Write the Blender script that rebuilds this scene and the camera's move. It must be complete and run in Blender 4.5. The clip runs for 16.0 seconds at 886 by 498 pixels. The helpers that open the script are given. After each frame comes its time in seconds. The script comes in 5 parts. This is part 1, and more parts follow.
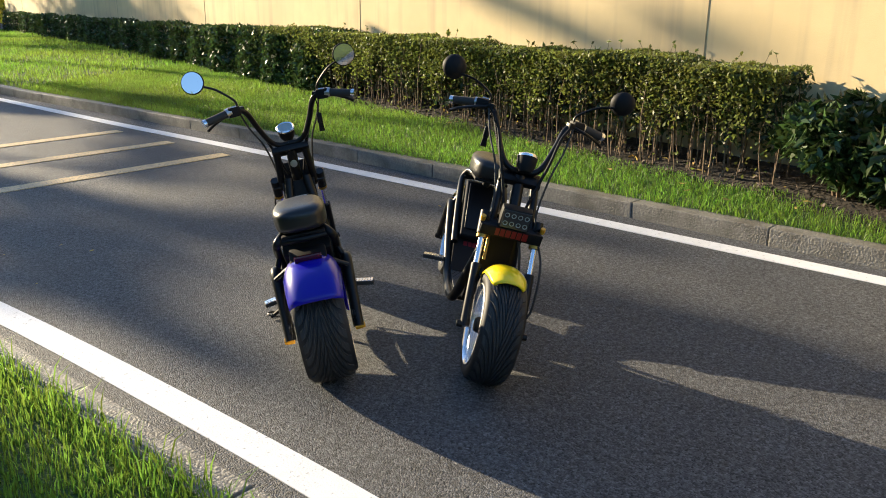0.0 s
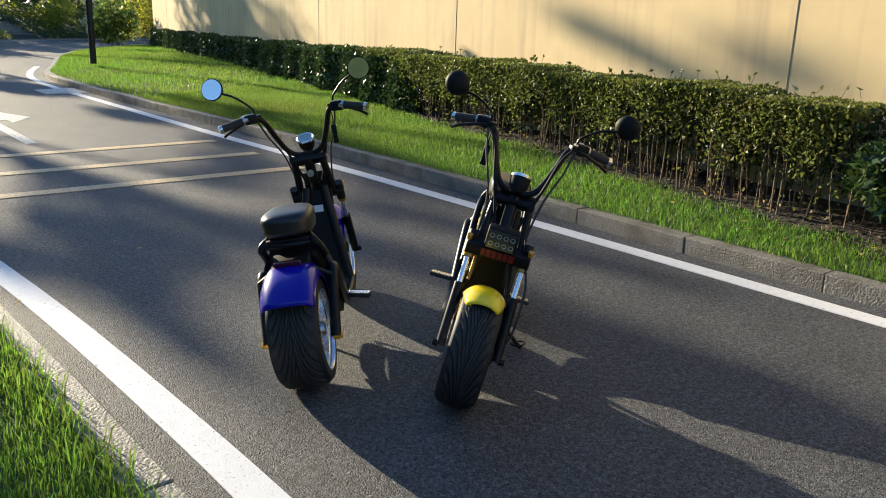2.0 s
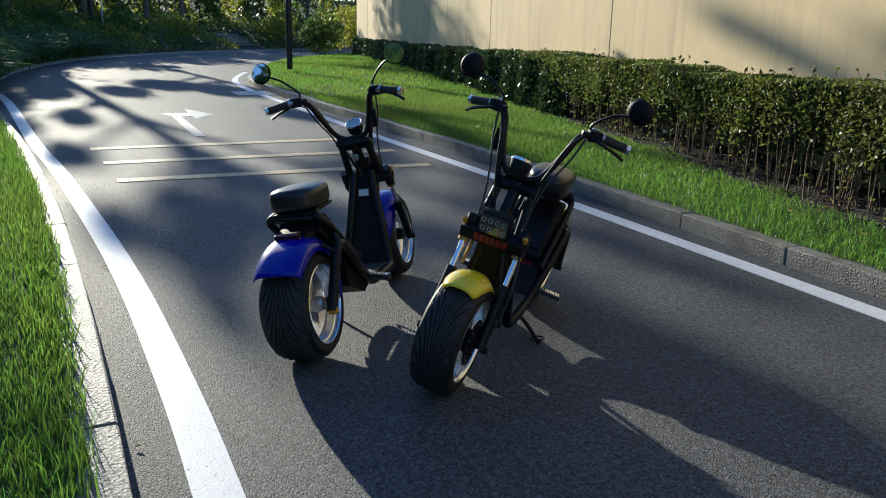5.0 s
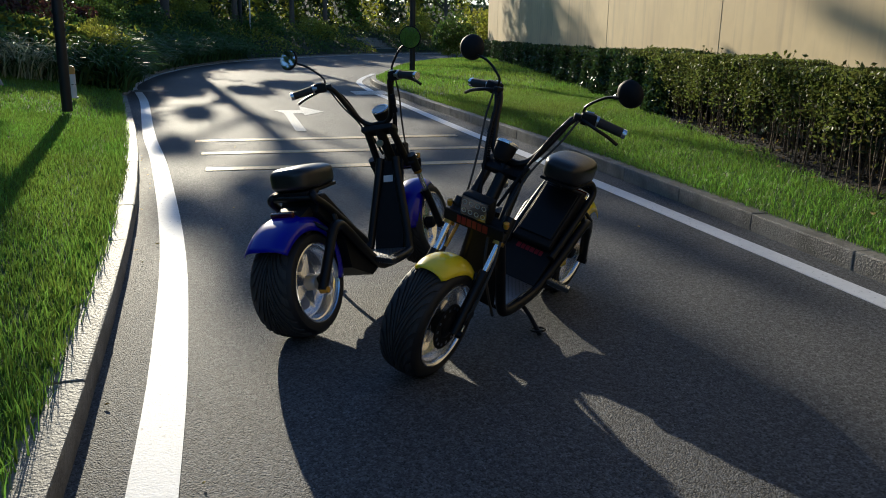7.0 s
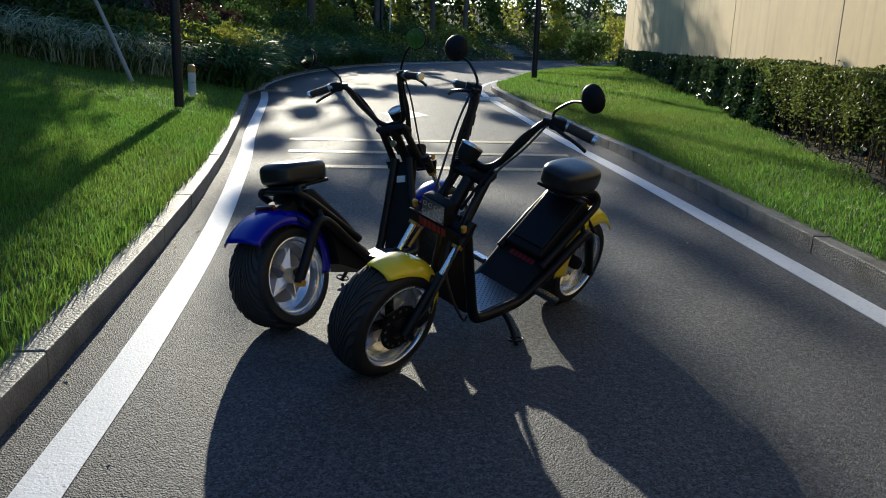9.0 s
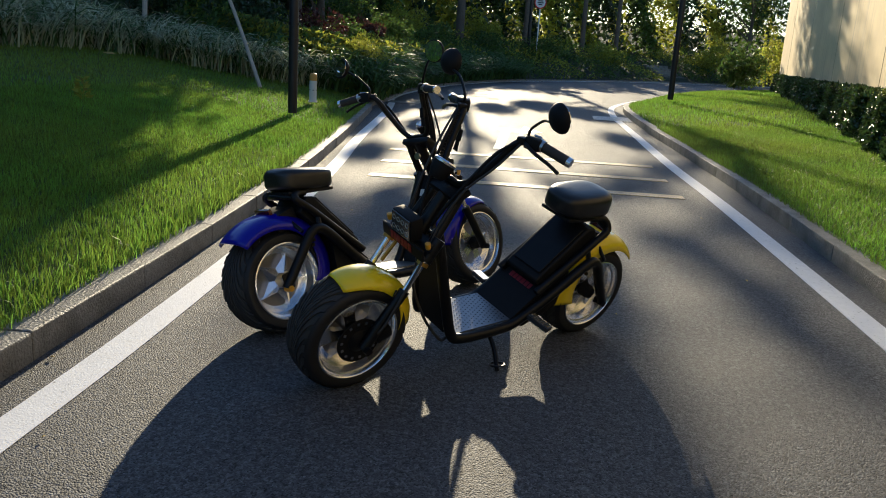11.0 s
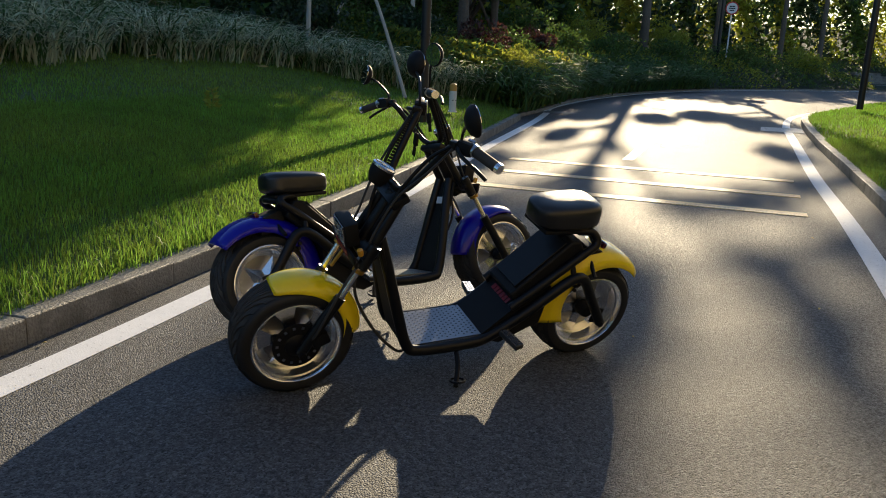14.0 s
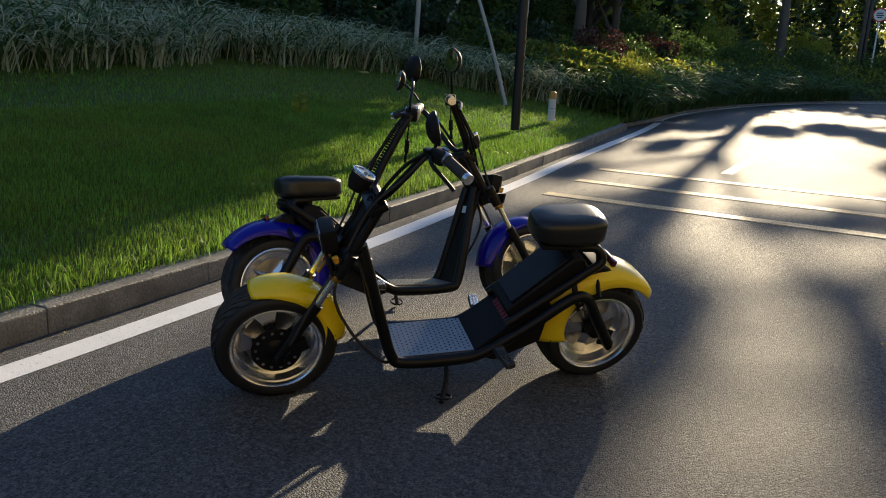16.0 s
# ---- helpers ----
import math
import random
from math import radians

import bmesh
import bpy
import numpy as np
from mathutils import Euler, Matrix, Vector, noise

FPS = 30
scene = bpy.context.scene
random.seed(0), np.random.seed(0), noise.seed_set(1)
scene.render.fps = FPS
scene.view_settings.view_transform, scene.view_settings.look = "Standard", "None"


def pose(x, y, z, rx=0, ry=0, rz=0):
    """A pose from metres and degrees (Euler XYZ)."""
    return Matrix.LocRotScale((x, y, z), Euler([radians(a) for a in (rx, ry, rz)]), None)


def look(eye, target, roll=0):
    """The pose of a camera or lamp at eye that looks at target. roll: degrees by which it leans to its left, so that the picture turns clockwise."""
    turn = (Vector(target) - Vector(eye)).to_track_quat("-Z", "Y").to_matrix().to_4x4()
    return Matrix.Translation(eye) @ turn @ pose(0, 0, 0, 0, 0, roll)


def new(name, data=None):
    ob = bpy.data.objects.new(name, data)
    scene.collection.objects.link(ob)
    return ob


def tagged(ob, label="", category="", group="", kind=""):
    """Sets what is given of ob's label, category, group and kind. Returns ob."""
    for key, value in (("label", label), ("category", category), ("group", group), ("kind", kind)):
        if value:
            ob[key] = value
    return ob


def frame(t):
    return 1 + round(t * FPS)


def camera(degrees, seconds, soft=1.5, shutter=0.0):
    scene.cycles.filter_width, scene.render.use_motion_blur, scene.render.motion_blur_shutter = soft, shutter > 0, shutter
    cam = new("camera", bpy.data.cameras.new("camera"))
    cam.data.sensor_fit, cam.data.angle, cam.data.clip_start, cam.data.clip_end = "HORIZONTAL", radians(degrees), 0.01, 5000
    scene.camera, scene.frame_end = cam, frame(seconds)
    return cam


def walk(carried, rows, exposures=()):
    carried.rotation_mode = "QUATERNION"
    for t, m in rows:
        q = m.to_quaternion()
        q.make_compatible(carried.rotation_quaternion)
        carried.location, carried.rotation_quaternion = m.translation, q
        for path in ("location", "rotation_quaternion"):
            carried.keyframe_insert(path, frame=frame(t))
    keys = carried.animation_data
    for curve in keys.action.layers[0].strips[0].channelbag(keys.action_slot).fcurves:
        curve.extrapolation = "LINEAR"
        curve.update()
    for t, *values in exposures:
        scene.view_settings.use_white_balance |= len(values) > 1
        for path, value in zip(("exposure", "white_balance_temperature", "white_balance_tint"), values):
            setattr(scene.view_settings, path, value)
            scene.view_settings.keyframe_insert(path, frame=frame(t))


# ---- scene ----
cam = camera(57.1, 16.0, soft=1.0)
PATH = [
    (0, (-0.656, 0.170, 1.502), (0.759, 1.457, 0.917), 0.3),
    (0.5, (-0.534, 0.020, 1.477), (0.794, 1.402, 0.905), 1.8),
    (1, (-0.434, -0.072, 1.475), (0.838, 1.364, 0.908), 2.3),
    (1.5, (-0.315, -0.121, 1.448), (0.934, 1.341, 0.897), 2.3),
    (2, (-0.226, -0.176, 1.458), (0.987, 1.324, 0.931), 1.9),
    (2.5, (-0.111, -0.297, 1.428), (1.038, 1.260, 0.924), 2.1),
    (3, (-0.003, -0.420, 1.418), (1.098, 1.171, 0.911), 2),
    (3.5, (0.113, -0.467, 1.391), (1.177, 1.149, 0.882), 1.5),
    (4, (0.209, -0.499, 1.383), (1.213, 1.151, 0.864), 0.4),
    (4.5, (0.323, -0.529, 1.359), (1.243, 1.172, 0.846), 0.3),
    (5, (0.479, -0.591, 1.360), (1.281, 1.167, 0.845), 1.5),
    (5.2, (0.528, -0.602, 1.361), (1.309, 1.163, 0.836), 2.6),
    (7.5, (1.214, -0.807, 1.259), (1.634, 1.082, 0.756), 0.2),
    (8, (1.366, -0.817, 1.252), (1.737, 1.086, 0.759), 0.1),
    (8.5, (1.517, -0.836, 1.268), (1.806, 1.083, 0.783), 0.3),
    (9, (1.723, -0.858, 1.268), (1.881, 1.072, 0.765), 2),
    (9.2, (1.799, -0.858, 1.255), (1.914, 1.073, 0.747), 2.4),
    (11.3, (2.464, -0.749, 1.292), (2.232, 1.179, 0.811), 3.5),
    (11.5, (2.521, -0.733, 1.294), (2.267, 1.191, 0.813), 3.3),
    (12, (2.649, -0.673, 1.288), (2.336, 1.241, 0.799), 2.8),
    (12.5, (2.781, -0.620, 1.302), (2.385, 1.276, 0.804), 1.7),
    (13, (2.972, -0.598, 1.303), (2.453, 1.269, 0.808), 1.9),
    (13.5, (3.117, -0.561, 1.304), (2.525, 1.286, 0.816), 2.5),
    (14, (3.234, -0.454, 1.296), (2.585, 1.376, 0.815), 2.6),
    (14.5, (3.337, -0.360, 1.310), (2.620, 1.445, 0.833), 1.9),
    (15, (3.478, -0.284, 1.310), (2.638, 1.467, 0.834), 2.5),
    (15.5, (3.597, -0.220, 1.312), (2.673, 1.486, 0.828), 3.2),
    (16, (3.655, -0.150, 1.310), (2.728, 1.556, 0.832), 2.9),
]
EXPOSURES = [(0, 1.52, 6150, 8), (2.5, 1.12, 5650, 7), (5, 0.70, 5050, 6), (7.5, 0.22, 5350, 8), (9, 0.42, 5150, 7), (12.5, 0.84, 6250, 8), (14.5, 0.86, 6250, 9), (16, 0.75, 6150, 10)]
walk(cam, [(t, look(eye, target, roll)) for t, eye, target, roll in PATH], EXPOSURES)

# ---- world, sun, exposure ----
SUN_ELEV, SUN_AZ = 14.9, 6.0          # degrees; azimuth to the left of +Y
world = bpy.data.worlds.new("sky")
scene.world = world
world.use_nodes = True
wn = world.node_tree.nodes
sky = wn.new("ShaderNodeTexSky")
sky.sky_type = "NISHITA"
sky.sun_disc = False
sky.sun_elevation = radians(SUN_ELEV)
sky.sun_rotation = radians(-SUN_AZ)
sky.dust_density, sky.ozone_density, sky.air_density = 0.3, 3.0, 1.0
world.node_tree.links.new(sky.outputs[0], wn["Background"].inputs[0])
wn["Background"].inputs[1].default_value = 0.10
sun_data = bpy.data.lights.new("sun", "SUN")
sun_data.energy, sun_data.angle, sun_data.color = 5.0, radians(0.5), (1.0, 0.79, 0.50)
sun = new("sun", sun_data)
_sd = Vector((-math.sin(radians(SUN_AZ)) * math.cos(radians(SUN_ELEV)), math.cos(radians(SUN_AZ)) * math.cos(radians(SUN_ELEV)), math.sin(radians(SUN_ELEV))))
sun.matrix_world = look(_sd * 60, (0, 0, 0))


# ---- materials ----
def mat(name, base, rough=0.6, metal=0.0, var=0.0, scale=8.0, bump=0.0, bscale=60.0, coat=0.0, dist=0.01, spec=0.5, rnd=0.0, thin=0.0, tint=None, tscale=1.0):
    """Principled material: noise variation of colour at two scales, bump, per-piece variation, light through thin leaves."""
    m = bpy.data.materials.new(name)
    m.use_nodes = True
    nt = m.node_tree
    n, l = nt.nodes, nt.links
    b = n["Principled BSDF"]
    b.inputs["Roughness"].default_value = rough
    b.inputs["Metallic"].default_value = metal
    b.inputs["Specular IOR Level"].default_value = spec
    b.inputs["Coat Weight"].default_value = coat
    b.inputs["Coat Roughness"].default_value = 0.035
    b.inputs["Base Color"].default_value = (*base, 1)
    col = None
    geo = n.new("ShaderNodeNewGeometry")
    if var > 0:
        nz = n.new("ShaderNodeTexNoise")
        nz.inputs["Scale"].default_value = scale
        nz.inputs["Detail"].default_value = 6
        l.new(geo.outputs["Position"], nz.inputs["Vector"])
        nz2 = n.new("ShaderNodeTexNoise")
        nz2.inputs["Scale"].default_value = scale * 0.13 * tscale
        nz2.inputs["Detail"].default_value = 3
        l.new(geo.outputs["Position"], nz2.inputs["Vector"])
        mix = n.new("ShaderNodeMix")
        mix.data_type = "RGBA"
        mix.inputs[6].default_value = (*[c * (1 - var) for c in base], 1)
        mix.inputs[7].default_value = (*[min(1, c * (1 + var)) for c in base], 1)
        l.new(nz.outputs[0], mix.inputs[0])
        col = mix.outputs[2]
        mix2 = n.new("ShaderNodeMix")
        mix2.data_type = "RGBA"
        ramp = n.new("ShaderNodeMapRange")
        ramp.inputs[1].default_value, ramp.inputs[2].default_value = 0.42, 0.68
        ramp.inputs[4].default_value = 0.75
        l.new(nz2.outputs[0], ramp.inputs[0])
        l.new(ramp.outputs[0], mix2.inputs[0])
        l.new(col, mix2.inputs[6])
        t = tint if tint else tuple(c * (1 - 0.6 * var) for c in base)
        mix2.inputs[7].default_value = (*t, 1)
        col = mix2.outputs[2]
    if rnd > 0:
        hsv = n.new("ShaderNodeHueSaturation")
        mr = n.new("ShaderNodeMapRange")
        mr.inputs[3].default_value, mr.inputs[4].default_value = 1 - rnd, 1 + rnd
        l.new(geo.outputs["Random Per Island"], mr.inputs[0])
        l.new(mr.outputs[0], hsv.inputs["Value"])
        mr2 = n.new("ShaderNodeMapRange")
        mr2.inputs[3].default_value, mr2.inputs[4].default_value = 0.5 - 0.045 * rnd, 0.5 + 0.03 * rnd
        l.new(geo.outputs["Random Per Island"], mr2.inputs[0])
        l.new(mr2.outputs[0], hsv.inputs["Hue"])
        if col:
            l.new(col, hsv.inputs["Color"])
        else:
            hsv.inputs["Color"].default_value = (*base, 1)
        col = hsv.outputs[0]
    if col:
        l.new(col, b.inputs["Base Color"])
    if bump > 0:
        bn = n.new("ShaderNodeTexNoise")
        bn.inputs["Scale"].default_value = bscale
        bn.inputs["Detail"].default_value = 5
        l.new(geo.outputs["Position"], bn.inputs["Vector"])
        bp = n.new("ShaderNodeBump")
        bp.inputs["Strength"].default_value = bump
        bp.inputs["Distance"].default_value = dist
        l.new(bn.outputs[0], bp.inputs["Height"])
        l.new(bp.outputs[0], b.inputs["Normal"])
    if thin > 0:
        tr = n.new("ShaderNodeBsdfTranslucent")
        if col:
            l.new(col, tr.inputs[0])
        else:
            tr.inputs[0].default_value = (*base, 1)
        ms = n.new("ShaderNodeMixShader")
        ms.inputs[0].default_value = thin
        l.new(b.outputs[0], ms.inputs[1])
        l.new(tr.outputs[0], ms.inputs[2])
        l.new(ms.outputs[0], n["Material Output"].inputs[0])
    return m


def asphalt_material():
    m = mat("asphalt", (0.056, 0.057, 0.060), rough=0.70, var=0.35, scale=3.0, spec=0.5, tint=(0.042, 0.044, 0.048))
    n, l = m.node_tree.nodes, m.node_tree.links
    b = n["Principled BSDF"]
    geo = n.new("ShaderNodeNewGeometry")
    vo = n.new("ShaderNodeTexVoronoi")
    vo.inputs["Scale"].default_value = 150
    l.new(geo.outputs["Position"], vo.inputs["Vector"])
    nz = n.new("ShaderNodeTexNoise")
    nz.inputs["Scale"].default_value = 210
    nz.inputs["Detail"].default_value = 4
    l.new(geo.outputs["Position"], nz.inputs["Vector"])
    add = n.new("ShaderNodeMath")
    add.operation = "ADD"
    l.new(vo.outputs["Distance"], add.inputs[0])
    l.new(nz.outputs[0], add.inputs[1])
    bp = n.new("ShaderNodeBump")
    bp.inputs["Strength"].default_value = 1.0
    bp.inputs["Distance"].default_value = 0.0044
    bp.invert = True
    l.new(add.outputs[0], bp.inputs["Height"])
    l.new(bp.outputs[0], b.inputs["Normal"])
    # pale stones among the binder
    old = b.inputs["Base Color"].links[0].from_socket
    mr = n.new("ShaderNodeMapRange")
    mr.inputs[1].default_value, mr.inputs[2].default_value = 0.0, 1.0
    mr.inputs[3].default_value, mr.inputs[4].default_value = 0.02, 2.7
    l.new(vo.outputs["Color"], mr.inputs[0])
    mx = n.new("ShaderNodeMix")
    mx.data_type, mx.blend_type = "RGBA", "MULTIPLY"
    mx.inputs[0].default_value = 1
    l.new(old, mx.inputs[6])
    l.new(mr.outputs[0], mx.inputs[7])
    # hollows filled with darker binder, and clusters of pale grit
    grit = n.new("ShaderNodeTexNoise")
    grit.inputs["Scale"].default_value = 42
    grit.inputs["Detail"].default_value = 7
    grit.inputs["Roughness"].default_value = 0.75
    l.new(geo.outputs["Position"], grit.inputs["Vector"])
    gr = n.new("ShaderNodeMapRange")
    gr.inputs[1].default_value, gr.inputs[2].default_value = 0.34, 0.66
    gr.inputs[3].default_value, gr.inputs[4].default_value = 0.35, 1.75
    l.new(grit.outputs[0], gr.inputs[0])
    mg = n.new("ShaderNodeMix")
    mg.data_type, mg.blend_type = "RGBA", "MULTIPLY"
    mg.inputs[0].default_value = 1
    l.new(mx.outputs[2], mg.inputs[6])
    l.new(gr.outputs[0], mg.inputs[7])
    l.new(mg.outputs[2], b.inputs["Base Color"])
    return m


def line_paint(name, base, wear=0.5):
    m = mat(name, base, rough=0.6, var=0.12, scale=20, bump=0.5, bscale=130, dist=0.003)
    n, l = m.node_tree.nodes, m.node_tree.links
    b = n["Principled BSDF"]
    geo = n.new("ShaderNodeNewGeometry")
    nz = n.new("ShaderNodeTexNoise")
    nz.inputs["Scale"].default_value = 55
    nz.inputs["Detail"].default_value = 8
    l.new(geo.outputs["Position"], nz.inputs["Vector"])
    mr = n.new("ShaderNodeMapRange")
    mr.inputs[1].default_value, mr.inputs[2].default_value = 0.60 - 0.12 * wear, 0.72 - 0.12 * wear
    mr.inputs[4].default_value = 0.75
    l.new(nz.outputs[0], mr.inputs[0])
    mx = n.new("ShaderNodeMix")
    mx.data_type = "RGBA"
    l.new(mr.outputs[0], mx.inputs[0])
    l.new(b.inputs["Base Color"].links[0].from_socket, mx.inputs[6])
    mx.inputs[7].default_value = (0.12, 0.12, 0.12, 1)
    l.new(mx.outputs[2], b.inputs["Base Color"])
    return m


def wall_material():
    m = mat("wall_render", (0.78, 0.61, 0.33), rough=0.85, var=0.10, scale=5, bump=0.25, bscale=180, dist=0.004, tint=(0.68, 0.52, 0.28))
    n, l = m.node_tree.nodes, m.node_tree.links
    b = n["Principled BSDF"]
    geo = n.new("ShaderNodeNewGeometry")
    mp = n.new("ShaderNodeMapping")
    mp.inputs["Scale"].default_value = (6, 6, 0.35)
    l.new(geo.outputs["Position"], mp.inputs["Vector"])
    nz = n.new("ShaderNodeTexNoise")
    nz.inputs["Scale"].default_value = 1.0
    nz.inputs["Detail"].default_value = 5
    l.new(mp.outputs[0], nz.inputs["Vector"])
    mr = n.new("ShaderNodeMapRange")
    mr.inputs[1].default_value, mr.inputs[2].default_value = 0.52, 0.75
    mr.inputs[4].default_value = 0.45
    l.new(nz.outputs[0], mr.inputs[0])
    mx = n.new("ShaderNodeMix")
    mx.data_type = "RGBA"
    l.new(mr.outputs[0], mx.inputs[0])
    l.new(b.inputs["Base Color"].links[0].from_socket, mx.inputs[6])
    mx.inputs[7].default_value = (0.40, 0.31, 0.21, 1)
    l.new(mx.outputs[2], b.inputs["Base Color"])
    return m


M = {
    "asphalt": asphalt_material(),
    "white_line": line_paint("white_line_paint", (0.82, 0.82, 0.82), -0.2),
    "yellow_line": line_paint("yellow_line_paint", (0.62, 0.46, 0.23), 0.7),
    "worn_line": line_paint("worn_white_paint", (0.62, 0.62, 0.60), 1.1),
    "kerb": mat("kerb_granite", (0.215, 0.200, 0.172), 0.6, var=0.6, scale=60, bump=0.9, bscale=80, dist=0.010, tint=(0.10, 0.088, 0.07), tscale=0.7),
    "wall": wall_material(),
    "wall_joint": mat("wall_joint", (0.46, 0.36, 0.21), 0.9, var=0.2),
    "bank_cover": mat("bank_ground_cover", (0.022, 0.034, 0.014), 0.95, var=0.5, scale=6, bump=0.9, bscale=9, dist=0.08),
    "soil": mat("soil", (0.034, 0.026, 0.018), 0.95, var=0.5, scale=14, bump=0.8, bscale=30, dist=0.03),
    "lawn_base": mat("lawn_base", (0.07, 0.115, 0.024), 0.9, var=0.5, scale=18, bump=0.8, bscale=60, dist=0.03),
    "grass": mat("grass_blades", (0.150, 0.285, 0.036), 0.45, var=0.45, scale=2.2, rnd=0.5, thin=0.6, tint=(0.22, 0.29, 0.045)),
    "hedge_leaf": mat("hedge_leaf", (0.150, 0.185, 0.038), 0.5, var=0.35, scale=3, rnd=0.55, thin=0.45, tint=(0.135, 0.140, 0.034)),
    "glossy_leaf": mat("glossy_leaf", (0.050, 0.090, 0.026), 0.30, var=0.3, scale=4, rnd=0.5, thin=0.25),
    "shrub_leaf": mat("shrub_leaf", (0.10, 0.165, 0.032), 0.5, var=0.4, scale=2, rnd=0.5, thin=0.45),
    # yellow-green raised in the colour to stand in for sun through leaves
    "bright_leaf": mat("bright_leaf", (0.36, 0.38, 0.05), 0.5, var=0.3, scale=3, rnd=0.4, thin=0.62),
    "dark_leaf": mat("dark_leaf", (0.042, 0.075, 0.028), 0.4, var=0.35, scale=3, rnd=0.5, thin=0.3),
    "red_leaf": mat("red_leaf", (0.10, 0.040, 0.030), 0.45, var=0.4, scale=3, rnd=0.5, thin=0.35),
    "tree_leaf": mat("tree_leaf", (0.07, 0.115, 0.028), 0.5, var=0.3, scale=1.5, rnd=0.5, thin=0.45),
    "strap_green": mat("strap_leaf_green", (0.085, 0.16, 0.05), 0.65, spec=0.2, var=0.3, scale=3, rnd=0.4, thin=0.3),
    "strap_pale": mat("strap_leaf_pale", (0.54, 0.56, 0.36), 0.5, spec=0.25, var=0.2, scale=3, rnd=0.3, thin=0.3),
    "twig": mat("twig_bark", (0.17, 0.115, 0.070), 0.9, var=0.4, scale=30, bump=0.6, bscale=80),
    "bark": mat("tree_bark", (0.13, 0.10, 0.075), 0.9, var=0.45, scale=14, bump=0.9, bscale=30, dist=0.02),
    "pale_stake": mat("pale_bamboo", (0.45, 0.41, 0.34), 0.7, var=0.25, scale=20, bump=0.3),
    "dry_leaf": mat("dry_leaf", (0.50, 0.36, 0.10), 0.7, var=0.3, scale=40, rnd=0.3, thin=0.3),
    "post_black": mat("black_post_paint", (0.012, 0.012, 0.013), 0.45, var=0.3, scale=12),
    "white_plastic": mat("white_plastic", (0.72, 0.72, 0.70), 0.5, var=0.1, scale=20),
    "ochre_plastic": mat("ochre_plastic", (0.55, 0.30, 0.06), 0.5, var=0.15, scale=20),
    "sign_red": mat("sign_red", (0.55, 0.03, 0.03), 0.5),
    "drain": mat("cast_cover", (0.20, 0.20, 0.19), 0.8, var=0.3, scale=25, bump=0.4),
    # scooters
    # cast metal, greyer than the rim to paint in the recess's shade
    "rim_dish": mat("shaded_cast_dish", (0.34, 0.34, 0.36), 0.40, metal=1.0, var=0.15, scale=30),
    "gold": mat("gold_anodised", (0.42, 0.24, 0.04), 0.35, metal=0.7),
    "rubber": mat("tyre_rubber", (0.030, 0.030, 0.030), 0.72, var=0.35, scale=12, bump=0.2, bscale=300, dist=0.001, tint=(0.042, 0.040, 0.037)),
    "rubber_side": mat("tyre_sidewall", (0.012, 0.012, 0.013), 0.62, var=0.3, scale=25),
    "black_paint": mat("black_frame_paint", (0.007, 0.007, 0.008), 0.36, var=0.3, scale=15, spec=0.28),
    "black_plastic": mat("black_plastic", (0.008, 0.008, 0.009), 0.62, spec=0.25, var=0.3, scale=20, bump=0.15, bscale=500, dist=0.001),
    "leather": mat("black_leatherette", (0.016, 0.016, 0.017), 0.33, var=0.25, scale=25, bump=0.25, bscale=400, dist=0.0015),
    "blue_paint": mat("blue_lacquer", (0.006, 0.003, 0.36), 0.4, coat=0.7, var=0.08, scale=6, spec=0.15),
    "yellow_paint": mat("yellow_lacquer", (0.95, 0.72, 0.008), 0.4, coat=1.0, var=0.05, scale=6, spec=0.15),
    "chrome": mat("polished_alloy", (0.94, 0.94, 0.96), 0.26, metal=1.0, var=0.08, scale=20),
    "steel": mat("brushed_steel", (0.55, 0.55, 0.57), 0.32, metal=1.0, var=0.15, scale=30),
    "mirror": mat("mirror_glass", (0.92, 0.92, 0.93), 0.02, metal=1.0),
    "amber": mat("amber_lens", (0.70, 0.34, 0.02), 0.3, coat=0.4),
    "red_lens": mat("red_lens", (0.07, 0.004, 0.004), 0.2, coat=0.6),
    "red_print": mat("red_print", (0.20, 0.004, 0.010), 0.5),
    "white_label": mat("white_label", (0.75, 0.75, 0.74), 0.5),
    "lens": mat("lamp_lens", (0.06, 0.06, 0.06), 0.12, metal=0.3, coat=0.8),
    "glass_dial": mat("dial_face", (0.30, 0.36, 0.36), 0.12, coat=1.0, var=0.1, scale=60),
    "tread_plate": mat("checker_plate", (0.30, 0.30, 0.31), 0.38, metal=0.9, var=0.2, scale=40),
}


# ---- mesh helpers ----
def mesh_ob(name, bm, material, parent=None, label="", smooth=False, bevel=0.0):
    me = bpy.data.meshes.new(name)
    if smooth:
        for f in bm.faces:
            f.smooth = True
    bm.to_mesh(me)
    bm.free()
    me.materials.append(M[material])
    ob = new(name, me)
    if bevel > 0:
        bv = ob.modifiers.new("bevel", "BEVEL")
        bv.width, bv.segments, bv.limit_method, bv.angle_limit = bevel, 2, "ANGLE", radians(40)
    if smooth:
        me.set_sharp_from_angle(angle=radians(42))
    if parent:
        ob.parent = parent
    if label:
        tagged(ob, label)
    return ob


def part(name, bm, material, parent, label="", smooth=True, bevel=0.0):
    return mesh_ob(name, bm, material, parent, label, smooth, bevel)


def raw(name, verts, faces, material, parent=None, label="", smooth=False, mats=None, index=None):
    me = bpy.data.meshes.new(name)
    me.from_pydata(verts, [], faces)
    for k in (mats or [material]):
        me.materials.append(M[k])
    if index is not None:
        me.polygons.foreach_set("material_index", index)
    if smooth:
        me.polygons.foreach_set("use_smooth", [True] * len(me.polygons))
    me.update()
    ob = new(name, me)
    if parent:
        ob.parent = parent
    if label:
        tagged(ob, label)
    return ob


